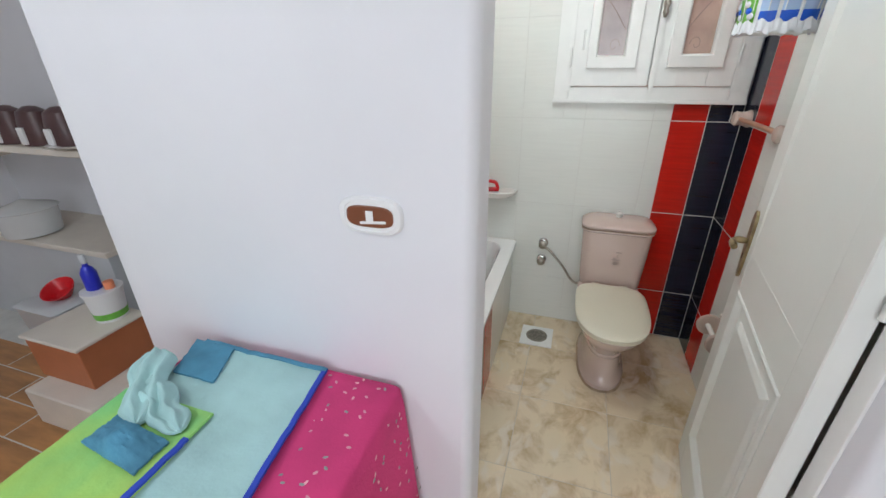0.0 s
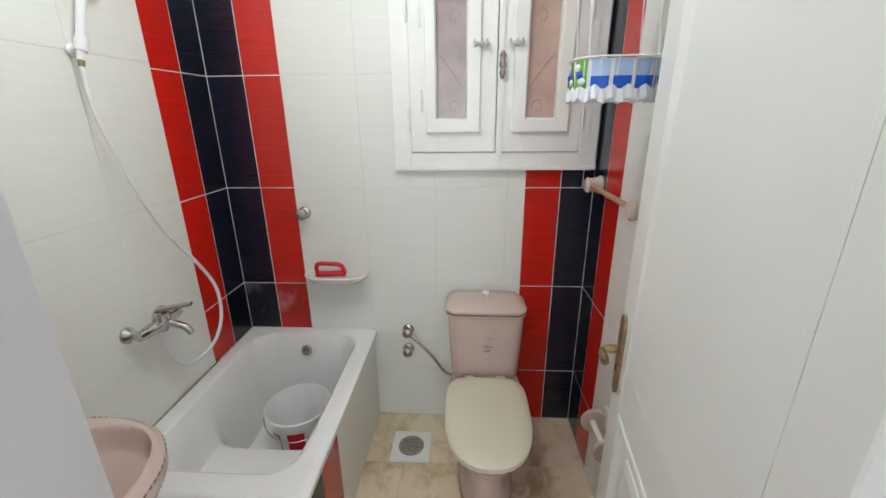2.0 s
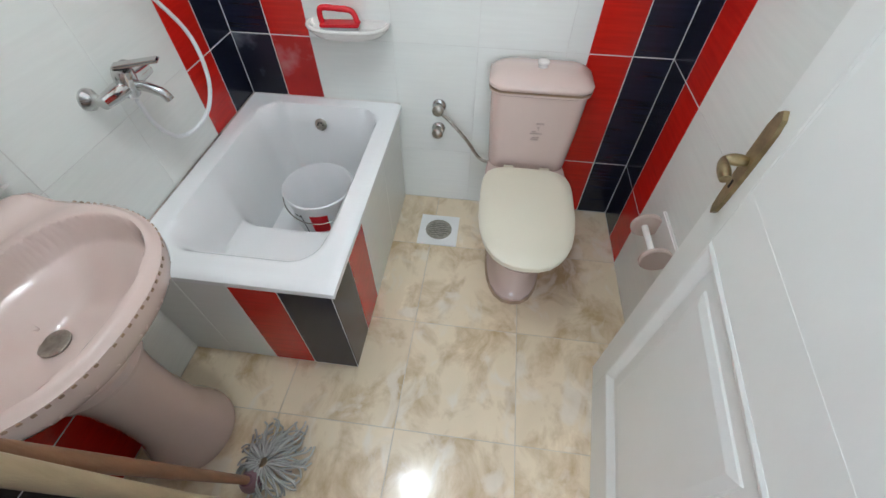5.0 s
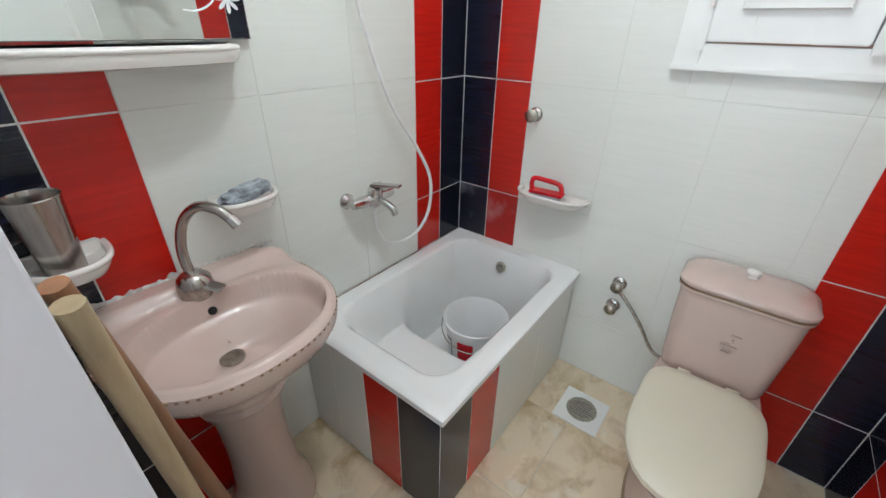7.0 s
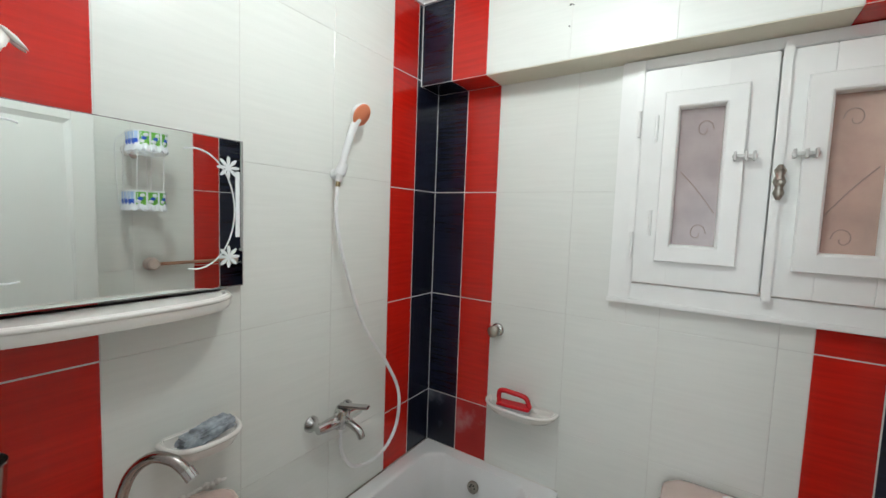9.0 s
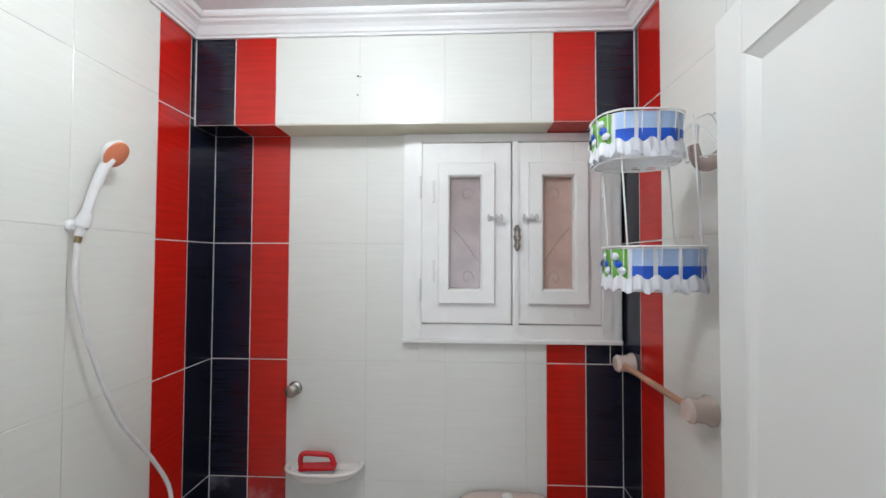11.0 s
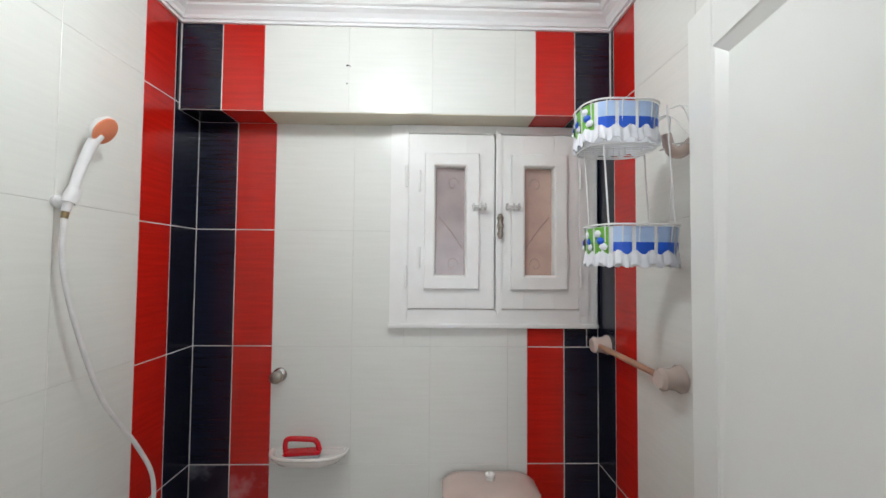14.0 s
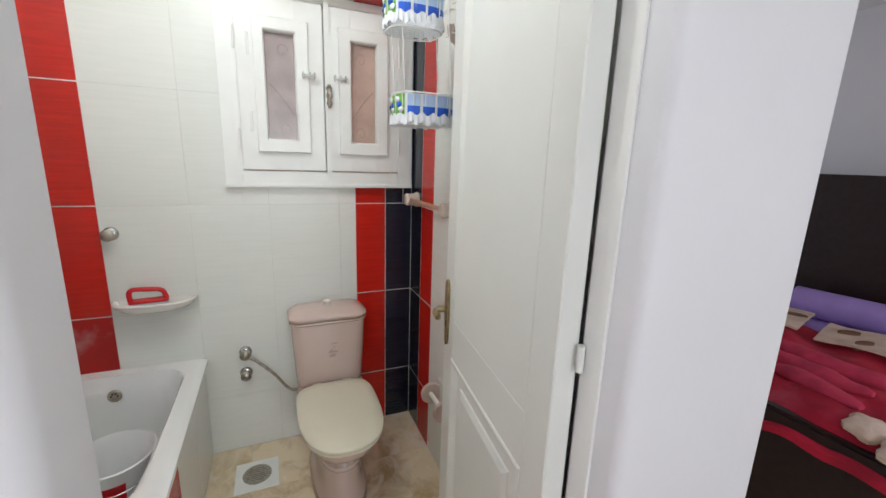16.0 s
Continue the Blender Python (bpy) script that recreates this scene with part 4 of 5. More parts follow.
FX = [0.0, 0.43, 0.86, 1.29, W]
FY = [-1.602, -1.212, -0.775, -0.34, 0.0]
for a, b in zip(FX, FX[1:]):
    for c, d in zip(FY, FY[1:]):
        lay(bed_floor, (0, 0, 0), (1, 0, 0), (0, 1, 0), a, b, c, d, M_FLOOR, 0.003)

# ---------- shower, mixer, valves ----------
def make_shower():
    t = thing("hand_shower", (0, -0.63, 1.82), "white hand shower with an orange face on a wall holder", "shower")
    part("wall_holder", lathe([(0.016, 0), (0.018, 0.010), (0.012, 0.016), (0.012, 0.036)], aim((0.0, -0.648, 1.834), (1, 0, 0)), 16), M_PLAST, t, smooth=True)
    part("clamp", lathe([(0.017, -0.02), (0.019, 0.0), (0.016, 0.022)], aim((0.040, -0.645, 1.849), (0.12, 0.30, 1)), 14), M_PLAST, t, smooth=True)
    h = part("handle", tube([(0.037, -0.657, 1.805), (0.041, -0.644, 1.86), (0.046, -0.625, 1.935), (0.054, -0.606, 2.0), (0.064, -0.594, 2.035)], lambda s: 0.0105 + 0.004 * s, 14), M_PLAST, t, smooth=True)
    m = aim((0.072, -0.588, 2.050), (0.86, 0.12, -0.50))
    part("head", lathe([(0.012, -0.03), (0.03, -0.018), (0.042, -0.004), (0.042, 0.004)], m, 28), M_PLAST, h, smooth=True)
    part("face", lathe([(0.041, 0.0035), (0.040, 0.008), (0.036, 0.010), (0.001, 0.011)], m, 28), M_OPLAST, h, "orange spray face", smooth=True)
    part("nut", lathe([(0.008, 0), (0.009, 0.02)], aim((0.037, -0.660, 1.787), (0, 0.2, 1)), 10), M_BRASS, t)
    part("hose", tube([(0.037, -0.660, 1.792), (0.040, -0.662, 1.66), (0.045, -0.615, 1.48), (0.05, -0.525, 1.26), (0.06, -0.40, 1.08), (0.075, -0.335, 0.94), (0.085, -0.352, 0.81), (0.078, -0.41, 0.725), (0.062, -0.49, 0.693), (0.048, -0.57, 0.712), (0.044, -0.622, 0.79), (0.052, -0.64, 0.885)], 0.0068, 10, 10), M_HOSE, t, "white plastic hose", smooth=True)
    return t


make_shower()


def make_mixer():
    t = thing("bath_mixer", (0, -0.64, 0.92), "chrome wall-mounted bath mixer tap", "tap")
    for y in (-0.725, -0.56):
        part("flange", lathe([(0.030, 0), (0.029, 0.008), (0.018, 0.018), (0.014, 0.045)], aim((0.0, y, 0.905), (1, 0, 0)), 24), M_CHROME, t, smooth=True)
    part("body", tube([(0.055, -0.74, 0.905), (0.06, -0.66, 0.907), (0.06, -0.545, 0.908)], lambda s: 0.017 + 0.006 * math.sin(s * 3.14), 16), M_CHROME, t, smooth=True)
    part("cartridge", lathe([(0.025, -0.03), (0.029, 0.0), (0.029, 0.03), (0.025, 0.045), (0.010, 0.050)], aim((0.062, -0.64, 0.910), (0.25, 0, 1)), 20), M_CHROME, t, smooth=True)
    part("lever", moved(box(-0.015, 0.105, -0.016, 0.016, -0.005, 0.005, 0.004, 2), pose(0.068, -0.64, 0.962, 0, -3, 22)), M_CHROME, t)
    part("spout", tube([(0.062, -0.635, 0.905), (0.10, -0.63, 0.90), (0.140, -0.625, 0.882), (0.152, -0.622, 0.858)], lambda s: 0.015 - 0.002 * s, 14), M_CHROME, t, smooth=True)
    t.location += Vector((0, -0.008, 0.030))
    return t


make_mixer()


def make_valve(x, z, label, knob=True):
    t = thing("stop_valve", (x, 0, z), label, "valve")
    part("rosette", lathe([(0.031, 0), (0.030, 0.006), (0.020, 0.014)], aim((x, 0, z), (0, -1, 0)), 24), M_CHROME, t, smooth=True)
    if knob:
        k = part("knob", lathe([(0.013, 0.012), (0.013, 0.030), (0.024, 0.034), (0.026, 0.052), (0.018, 0.060), (0.001, 0.061)], aim((x, 0, z), (0, -1, 0)), 12), M_TARN, t, smooth=True)
    return t


make_valve(0.373, 1.194, "round chrome stop valve set in the tiles")
v1 = make_valve(0.861, 0.555, "chrome angle valve feeding the toilet tank")
make_valve(0.858, 0.440, "chrome angle valve beside the toilet")
part("flexible_hose", tube([(0.869, -0.045, 0.545), (0.91, -0.07, 0.530), (0.99, -0.085, 0.45), (1.055, -0.09, 0.36), (1.10, -0.10, 0.35), (1.13, -0.105, 0.384)], 0.0075, 10, 10), M_TARN, v1, "braided steel hose", smooth=True)


# ---------- soap dishes and what lies on them ----------
def make_dish(name, w, d, at, turn, label, group="wall soap dishes"):
    """A wall dish of width w and depth d; local x along the wall, y out of it."""
    t = thing(name, at, label, "soap dish", group)
    m = Matrix.Translation(at) @ Matrix.Rotation(radians(turn), 4, "Z")

    def ring(k, z, inset=0.0):
        out = []
        for i in range(33):
            a = math.pi * i / 32
            c, s = math.cos(a), math.sin(a)
            out.append(((w / 2) * k * math.copysign(abs(c) ** 0.75, c), max(inset, (d * (1 + k) / 2) * s ** 0.7), z))
        return out
    part("tray", moved(loft([ring(0.62, -0.032, 0.002), ring(0.86, -0.026, 0.002), ring(0.98, -0.010, 0.002), ring(1.0, 0.004, 0.002), ring(0.97, 0.011, 0.002), ring(0.93, 0.010, 0.010), ring(0.88, -0.004, 0.014), ring(0.6, -0.010, 0.02)]), m), M_IVORY, t, smooth=True)
    part("rim", moved(tube([(x, max(y, 0.006), 0.006) for x, y, z in ring(1.0, 0)], 0.0075, 10, curve=False), m), M_IVORY, t, smooth=True)
    part("back_plate", moved(box(-w * 0.46, w * 0.46, 0.0, 0.010, -0.03, 0.020, 0.004, 2), m), M_IVORY, t)
    return t


make_dish("soap_dish", 0.315, 0.105, (0.510, -0.001, 0.875), 180, "ivory ceramic soap dish on the wall above the bathtub")
make_dish("soap_dish", 0.19, 0.105, (0.001, -1.118, 1.075), -90, "ivory ceramic soap dish holding a grey scourer")
make_dish("tumbler_dish", 0.155, 0.13, (0.001, -1.522, 1.055), -90, "ivory ceramic tumbler dish on the red and navy tiles")


def make_brush():
    t = thing("scrubbing_brush", (0.50, -0.055, 0.88), "red plastic scrubbing brush lying in the soap dish", "brush")
    m = pose(0.495, -0.060, 0.874, 0, 0, 6) @ Matrix.Diagonal((1.12, 1.2, 1.15, 1))
    part("bristles", moved(box(-0.062, 0.062, -0.022, 0.022, -0.002, 0.014, 0.004, 2), m), M_CLEAR, t)
    part("back", moved(box(-0.066, 0.066, -0.025, 0.025, 0.014, 0.024, 0.004, 2), m), M_RPLAST, t)
    part("handle", moved(tube([(-0.060, 0, 0.020), (-0.062, 0, 0.050), (-0.05, 0, 0.066), (0.0, 0, 0.064), (0.045, 0, 0.056), (0.060, 0, 0.022)], 0.0092, 10), m), M_RPLAST, t, smooth=True)
    return t


make_brush()


def make_scourer():
    rng = random.Random(8)
    bm = bmesh.new()
    bmesh.ops.create_icosphere(bm, subdivisions=4, radius=1)
    for v in bm.verts:
        c = v.co.copy()
        k = 1 + 0.24 * noise.noise(c * 2.2) + 0.20 * noise.noise(c * 6)
        v.co = Vector((math.copysign(abs(c.x) ** 0.6, c.x) * 0.030 * k, math.copysign(abs(c.y) ** 0.6, c.y) * 0.068 * k, math.copysign(abs(c.z) ** 0.7, c.z) * 0.020 * k))
    o = mesh_ob("scourer", moved(bm, pose(0.062, -1.118, 1.098, 8, 0, 4)), M_SPONGE, True)
    return tagged(o, "crumpled grey cloth scourer in the soap dish", "scourer")


make_scourer()
cup = tagged(mesh_ob("tumbler", lathe([(0.033, 0.0), (0.035, 0.003), (0.046, 0.145), (0.0475, 0.148), (0.046, 0.150), (0.0445, 0.146), (0.034, 0.006), (0.001, 0.005)], pose(0.074, -1.530, 1.047) @ Matrix.Diagonal((1, 1, 1.12, 1)), 36), M_STEEL, True), "stainless steel tumbler standing on the ceramic dish", "cup")


# ---------- floor drain ----------
def make_drain():
    t = thing("floor_drain", (0.889, -0.243, 0), "white square floor drain with a round grey grate", "floor drain")
    m = pose(0.889, -0.243, 0, 0, 0, 0)
    part("plate", moved(box(-0.098, 0.098, -0.098, 0.098, 0.0, 0.008), m), M_FRAME, t)
    g = part("grate", lathe([(0.066, 0.006), (0.066, 0.0105), (0.062, 0.011), (0.001, 0.011)], m, 36), M_TARN, t, "round tarnished metal grate")
    for i in range(-3, 4):
        hw = math.sqrt(0.05 ** 2 - (i * 0.013) ** 2)
        part("slot", moved(box(-hw, hw, i * 0.013 - 0.002, i * 0.013 + 0.002, 0.0108, 0.0116), m), M_TARN2, g)
    return t


make_drain()


# ---------- towel rail, paper holder, wire rack ----------
def make_rail():
    t = thing("towel_rail", (W, -0.33, 1.33), "wooden towel rail on ivory ceramic brackets", "towel rail")
    for y in (-0.10, -0.59):
        part("bracket", lathe([(0.040, 0), (0.041, 0.008), (0.034, 0.018), (0.030, 0.040), (0.034, 0.058), (0.026, 0.068), (0.001, 0.070)], aim((W - 0.0005, y, 1.345), (-1, 0, 0)), 24), M_ROSE, t, "beige-pink ceramic bracket", smooth=True)
    part("rod", tube([(W - 0.045, -0.10, 1.345), (W - 0.045, -0.59, 1.345)], 0.0105, 14), M_ROD, t, "brown wooden rod", smooth=True)
    return t


make_rail()


def make_paper():
    t = thing("paper_holder", (W, -0.6, 0.40), "pinkish ceramic toilet paper holder low on the wall", "paper holder")
    part("plate", box(W - 0.014, W - 0.0005, -0.70, -0.49, 0.34, 0.455, 0.005, 2), M_IVORY, t)
    for y in (-0.515, -0.675):
        part("ear", moved(lathe([(0.050, -0.009), (0.054, -0.005), (0.054, 0.005), (0.050, 0.009)], seg=28), aim((W - 0.055, y, 0.395), (0, -1, 0))), M_PINK, t, smooth=True)
        part("arm", box(W - 0.05, W - 0.010, y - 0.008, y + 0.008, 0.365, 0.425, 0.004, 2), M_IVORY, t)
    part("roller", tube([(W - 0.062, -0.515, 0.395), (W - 0.062, -0.675, 0.395)], 0.012, 14), M_IVORY, t, smooth=True)
    t.location.z += 0.05
    return t


make_paper()


def make_rack():
    t = thing("wire_rack", (1.6, -0.68, 1.65), "white two-tier wire rack with blue and green printed liners", "rack")
    tiers = ((1.554, -0.685, 0.110, 0.088, 1.675, 1.778), (1.518, -0.680, 0.102, 0.084, 1.985, 2.098))

    def loop(cx, cy, hx, hy, z, n=48):
        """The basket's outline as n points at even steps."""
        pts = [Vector(p) for p in rrect(cx, cy, hx, hy, 0.062, z, 10)]
        pts.append(pts[0])
        lens = [0.0]
        for a, b in zip(pts, pts[1:]):
            lens.append(lens[-1] + (b - a).length)
        out, k = [], 0
        for i in range(n):
            d = lens[-1] * i / n
            while lens[k + 1] < d:
                k += 1
            out.append(pts[k].lerp(pts[k + 1], (d - lens[k]) / max(1e-9, lens[k + 1] - lens[k])))
        return out
    for k, (cx, cy, hx, hy, z0, z1) in enumerate(tiers):
        b = part("basket", tube([Vector(p) for p in loop(cx, cy, hx, hy, z1)] + [Vector(loop(cx, cy, hx, hy, z1)[0])], 0.0026, 6, curve=False), M_WIRE, t)
        part("rim", tube([Vector(p) for p in loop(cx, cy, hx * 0.93, hy * 0.93, z0)] + [Vector(loop(cx, cy, hx * 0.93, hy * 0.93, z0)[0])], 0.0022, 6, curve=False), M_WIRE, b)
        up, lo = loop(cx, cy, hx, hy, z1), loop(cx, cy, hx * 0.93, hy * 0.93, z0)
        for i in range(0, len(up), 3):
            part("wire", tube([up[i], lo[i]], 0.0016, 5), M_WIRE, b)
        for i in range(-3, 4):
            y = cy + i * hy * 0.24
            part("wire", tube([(cx - hx * 0.9, y, z0), (cx + hx * 0.9, y, z0)], 0.0016, 5), M_WIRE, b)

        # liner: printed band cut into panels between the wires, a ruffle below
        def at(s, grow, z):
            pts = loop(cx, cy, hx * grow, hy * grow, z)
            s = s % len(pts)
            i = int(s)
            return Vector(pts[i]).lerp(Vector(pts[(i + 1) % len(pts)]), s - i)
        n = len(up)
        edges = [i * n / 12 for i in range(13)]
        zs = (z1 - 0.006, z1 - 0.045, z1 - 0.078)
        for i in range(12):
            s0, s1 = edges[i] + 0.40, edges[i + 1] - 0.40
            mid = at((s0 + s1) / 2, 1, 0)
            green = mid.x < cx - hx * 0.62
            for j in range(2):
                ra = [at(s0 + (s1 - s0) * q / 6, 0.985, zs[j]) for q in range(7)]
                rb = [at(s0 + (s1 - s0) * q / 6, 0.975, zs[j + 1]) for q in range(7)]
                rc = [at(s0 + (s1 - s0) * q / 6, 0.960, zs[j + 1]) for q in range(7)]
                rd = [at(s0 + (s1 - s0) * q / 6, 0.970, zs[j]) for q in range(7)]
                mm = M_GREEN if green else (M_LBLUE if j == 0 else M_BLUE)
                part("liner_panel", loft([ra, rb, rc, rd, ra], False, False, False), mm, b)
            if green:
                for q, zz in ((0.3, 0.25), (0.7, 0.7), (0.5, 0.5)):
                    c = at(s0 + (s1 - s0) * q, 1.0, z1 - 0.075 * zz - 0.004)
                    out = (c - Vector((cx, cy, c.z))).normalized()
                    part("flower", lathe([(0.013, 0), (0.009, 0.003), (0.002, 0.005)], aim(c, out) @ Matrix.Diagonal((1, 0.8, 1, 1)), 6), M_LACE if q != 0.5 else M_BLUE, b, "white flower print" if q != 0.5 else "blue flower print")
        part("liner", loft([[at(i * n / 60, g, zz) for i in range(60)] for g, zz in ((0.968, z1 - 0.004), (0.958, z1 - 0.080), (0.950, z1 - 0.080), (0.960, z1 - 0.004))], False, False), M_LACE, b, "white plastic liner")
        ruff = []
        for zz, amp, g in ((z1 - 0.070, 0.01, 0.985), (z1 - 0.086, 0.022, 1.0), (z1 - 0.103, 0.032, 1.008), (z1 - 0.104, 0.032, 0.99), (z1 - 0.085, 0.015, 0.965)):
            ruff.append([at(i * n / 112, g + amp * math.sin(i * 1.85 + math.sin(i * 0.37)), zz - 0.006 * math.sin(i * 0.9 + k)) for i in range(112)])
        part("ruffle", loft(ruff, False, False), M_LACE, b, "white frilled lace edge", smooth=True)
    for x, y in ((1.465, -0.745), (1.63, -0.755), (1.465, -0.62), (1.64, -0.615)):
        part("upright", tube([(x + 0.012, y, 1.67), (x - 0.012, y, 2.085)], 0.0024, 6), M_WIRE, t)
    for y in (-0.61, -0.76):
        part("hanger", tube([(1.69, y, 1.72), (1.715, y, 1.90), (1.712, y, 2.06), (1.69, y * 0.5 - 0.34, 2.10), (1.66, y, 2.085)], 0.0024, 6), M_WIRE, t)
    part("hanger", tube([(1.712, -0.61, 2.0), (1.722, -0.685, 2.02), (1.712, -0.76, 2.0)], 0.0024, 6), M_WIRE, t)
    for y, z in ((-0.63, 2.085), (-0.73, 2.085), (-0.68, 1.99), (-0.74, 1.99)):
        part("hanger", tube([(1.64, y, z), (1.69, y * 0.6 - 0.272, z + 0.012), (1.735, -0.69, 2.01)], 0.0019, 5), M_WIRE, t)
    return t


make_rack()
hook = thing("wall_hook", (W, -0.69, 2.0), "pinkish ceramic wall hook holding the wire rack", "hook")
part("plate", lathe([(0.036, 0), (0.037, 0.008), (0.028, 0.016)], aim((W - 0.0005, -0.69, 2.02), (-1, 0, 0)), 22), M_IVORY, hook, smooth=True)
part("arm", tube([(W - 0.012, -0.68, 2.015), (W - 0.055, -0.68, 1.985), (W - 0.080, -0.68, 1.998), (W - 0.090, -0.68, 2.035)], lambda s: 0.019 - 0.006 * s, 12), M_PINK, hook, smooth=True)

# ---------- in the bathtub ----------
bucket = thing("bucket", (0.43, -0.40, 0.15), "white plastic bucket standing in the bathtub", "bucket")
part("shell", lathe([(0.108, 0.002), (0.112, 0.004), (0.136, 0.235), (0.144, 0.237), (0.146, 0.250), (0.140, 0.254), (0.133, 0.246), (0.109, 0.012), (0.001, 0.010)], pose(0.402, -0.410, 0.145), 40), M_PLAST, bucket, smooth=True)


def wrap(a0, a1, z0, z1, grow):
    rows = []
    for z in (z0, (z0 + z1) / 2, z1):
        r = 0.112 + 0.024 * (z - 0.149) / 0.231 + grow
        rows.append([(0.402 + r * math.cos(radians(a0 + (a1 - a0) * k / 8)), -0.410 + r * math.sin(radians(a0 + (a1 - a0) * k / 8)), z) for k in range(9)])
    return loft(rows, False, False, False)


part("red_print", wrap(268, 300, 0.240, 0.340, 0.0012), M_RPLAST, bucket, "red printed triangle")
part("print_line", wrap(235, 252, 0.318, 0.326, 0.0014), M_BLACK, bucket)
part("print_line", wrap(250, 252.5, 0.225, 0.335, 0.0016), M_BLACK, bucket)
for a, e in ((200, 0.010), (20, 0.010)):
    part("lug", lathe([(0.012, 0), (0.010, 0.012)], aim((0.402 + 0.138 * math.cos(radians(a)), -0.410 + 0.138 * math.sin(radians(a)), 0.365), (math.cos(radians(a)), math.sin(radians(a)), 0)), 12), M_PLAST, bucket)
part("bail", tube([(0.402 + 0.15 * math.cos(radians(200 + d)), -0.410 + 0.15 * math.sin(radians(200 + d)), 0.365 - 0.05 * math.sin(math.pi * d / 180)) for d in range(0, 181, 20)], 0.0026, 8), M_STEEL, bucket, smooth=True)


# ---------- mop and stick in the corner ----------
def make_mop():
    t = thing("mop", (0.46, -1.36, 0), "grey cotton string mop with a brown wooden handle", "mop")
    part("handle", tube([(0.446, -1.443, 0.075), (0.668, -1.588, 1.30)], 0.0125, 12), M_WOOD, t, "worn brown handle", smooth=True)
    part("socket", lathe([(0.034, 0), (0.036, 0.02), (0.026, 0.05), (0.019, 0.085)], aim((0.437, -1.437, 0.022), (0.18, -0.12, 1)), 16), M_MOPC, t, "purple plastic socket", smooth=True)
    rng = random.Random(11)
    for i in range(110):
        a = rng.uniform(-math.pi, math.pi)
        ln = rng.uniform(0.06, 0.115) * (1.0 + 0.35 * math.cos(a - 0.7))
        z = rng.uniform(0.02, 0.05)
        wob = rng.uniform(-0.5, 0.5)
        p0 = Vector((0.46 + 0.018 * math.cos(a), -1.385 + 0.018 * math.sin(a), z + 0.012))
        p1 = p0 + Vector((0.45 * ln * math.cos(a), 0.45 * ln * math.sin(a), 0.010))
        p2 = p0 + Vector((0.85 * ln * math.cos(a + wob * 0.5), 0.85 * ln * math.sin(a + wob * 0.5), -z * 0.6))
        p3 = p0 + Vector((ln * math.cos(a + wob), ln * math.sin(a + wob), -z - 0.004 + rng.uniform(0, 0.012)))
        part("strand", tube([p0, p1, p2, p3], 0.0034, 5, 3), M_MOP, t)
    return t


make_mop()
tagged(mesh_ob("broom_stick", tube([(0.49, -1.505, 0.0), (0.60, -1.552, 0.65), (0.695, -1.587, 1.29)], 0.0135, 12), M_TAN, True), "pale wooden stick leaning beside the washbasin", "stick")

# ---------- lamps ----------
wl = thing("wall_lamp", (0, -1.52, 1.97), "small gilt wall lamp with white petals over the mirror", "wall lamp")
part("rosette", lathe([(0.034, 0), (0.034, 0.006), (0.012, 0.016)], aim((0.0, -1.50, 2.01), (1, 0, 0)), 20), M_GILT, wl, smooth=True)
part("arm", tube([(0.01, -1.50, 2.01), (0.05, -1.49, 2.02), (0.075, -1.475, 2.005)], 0.006, 10), M_GILT, wl, smooth=True)
for a in range(6):
    d = Vector((0.35 * math.cos(a * 1.047), 0.9 * math.sin(a * 1.047), -0.75)).normalized()
    part("petal", moved(lathe([(0.001, 0), (0.012, 0.012), (0.016, 0.03), (0.009, 0.048), (0.001, 0.056)], seg=10), aim((0.075, -1.475, 2.005), d) @ Matrix.Diagonal((1, 0.35, 1, 1))), M_IVORY, wl, "white glass petal", smooth=True)
cl = thing("ceiling_lamp", (LAMP[0], LAMP[1], H), "round white ceiling lamp, lit", "ceiling lamp")
part("base", lathe([(0.06, 0), (0.06, 0.02), (0.03, 0.03)], pose(LAMP[0], LAMP[1], H - 0.001, 180, 0, 0), 24), M_PLAST, cl)
part("stem", tube([(LAMP[0], LAMP[1], H - 0.02), (LAMP[0], LAMP[1], LAMP[2] + 0.05)], 0.014, 12), M_PLAST, cl, smooth=True)
g = part("globe", lathe([(0.02, 0.055), (0.055, 0.04), (0.07, 0.0), (0.055, -0.045), (0.02, -0.068), (0.001, -0.07)], pose(*LAMP), 24), M_GLOW, cl, "glowing lamp globe", smooth=True)
g.visible_shadow = False

# ---------- small marks on the beam ----------
mk = thing("wire_stub", (0.665, -0.145, 2.49), "short wire stub in a drilled hole on the beam tiles", "wire stub")
part("hole", lathe([(0.004, 0), (0.004, 0.0012)], aim((0.668, -0.145, 2.475), (0, -1, 0)), 8), M_BLACK, mk)
part("wire", tube([(0.668, -0.145, 2.475), (0.673, -0.158, 2.472), (0.686, -0.162, 2.463)], 0.0013, 6), M_BLACK, mk)
part("hole", lathe([(0.003, 0), (0.003, 0.0012)], aim((0.668, -0.145, 2.40), (0, -1, 0)), 8), M_BLACK, mk)


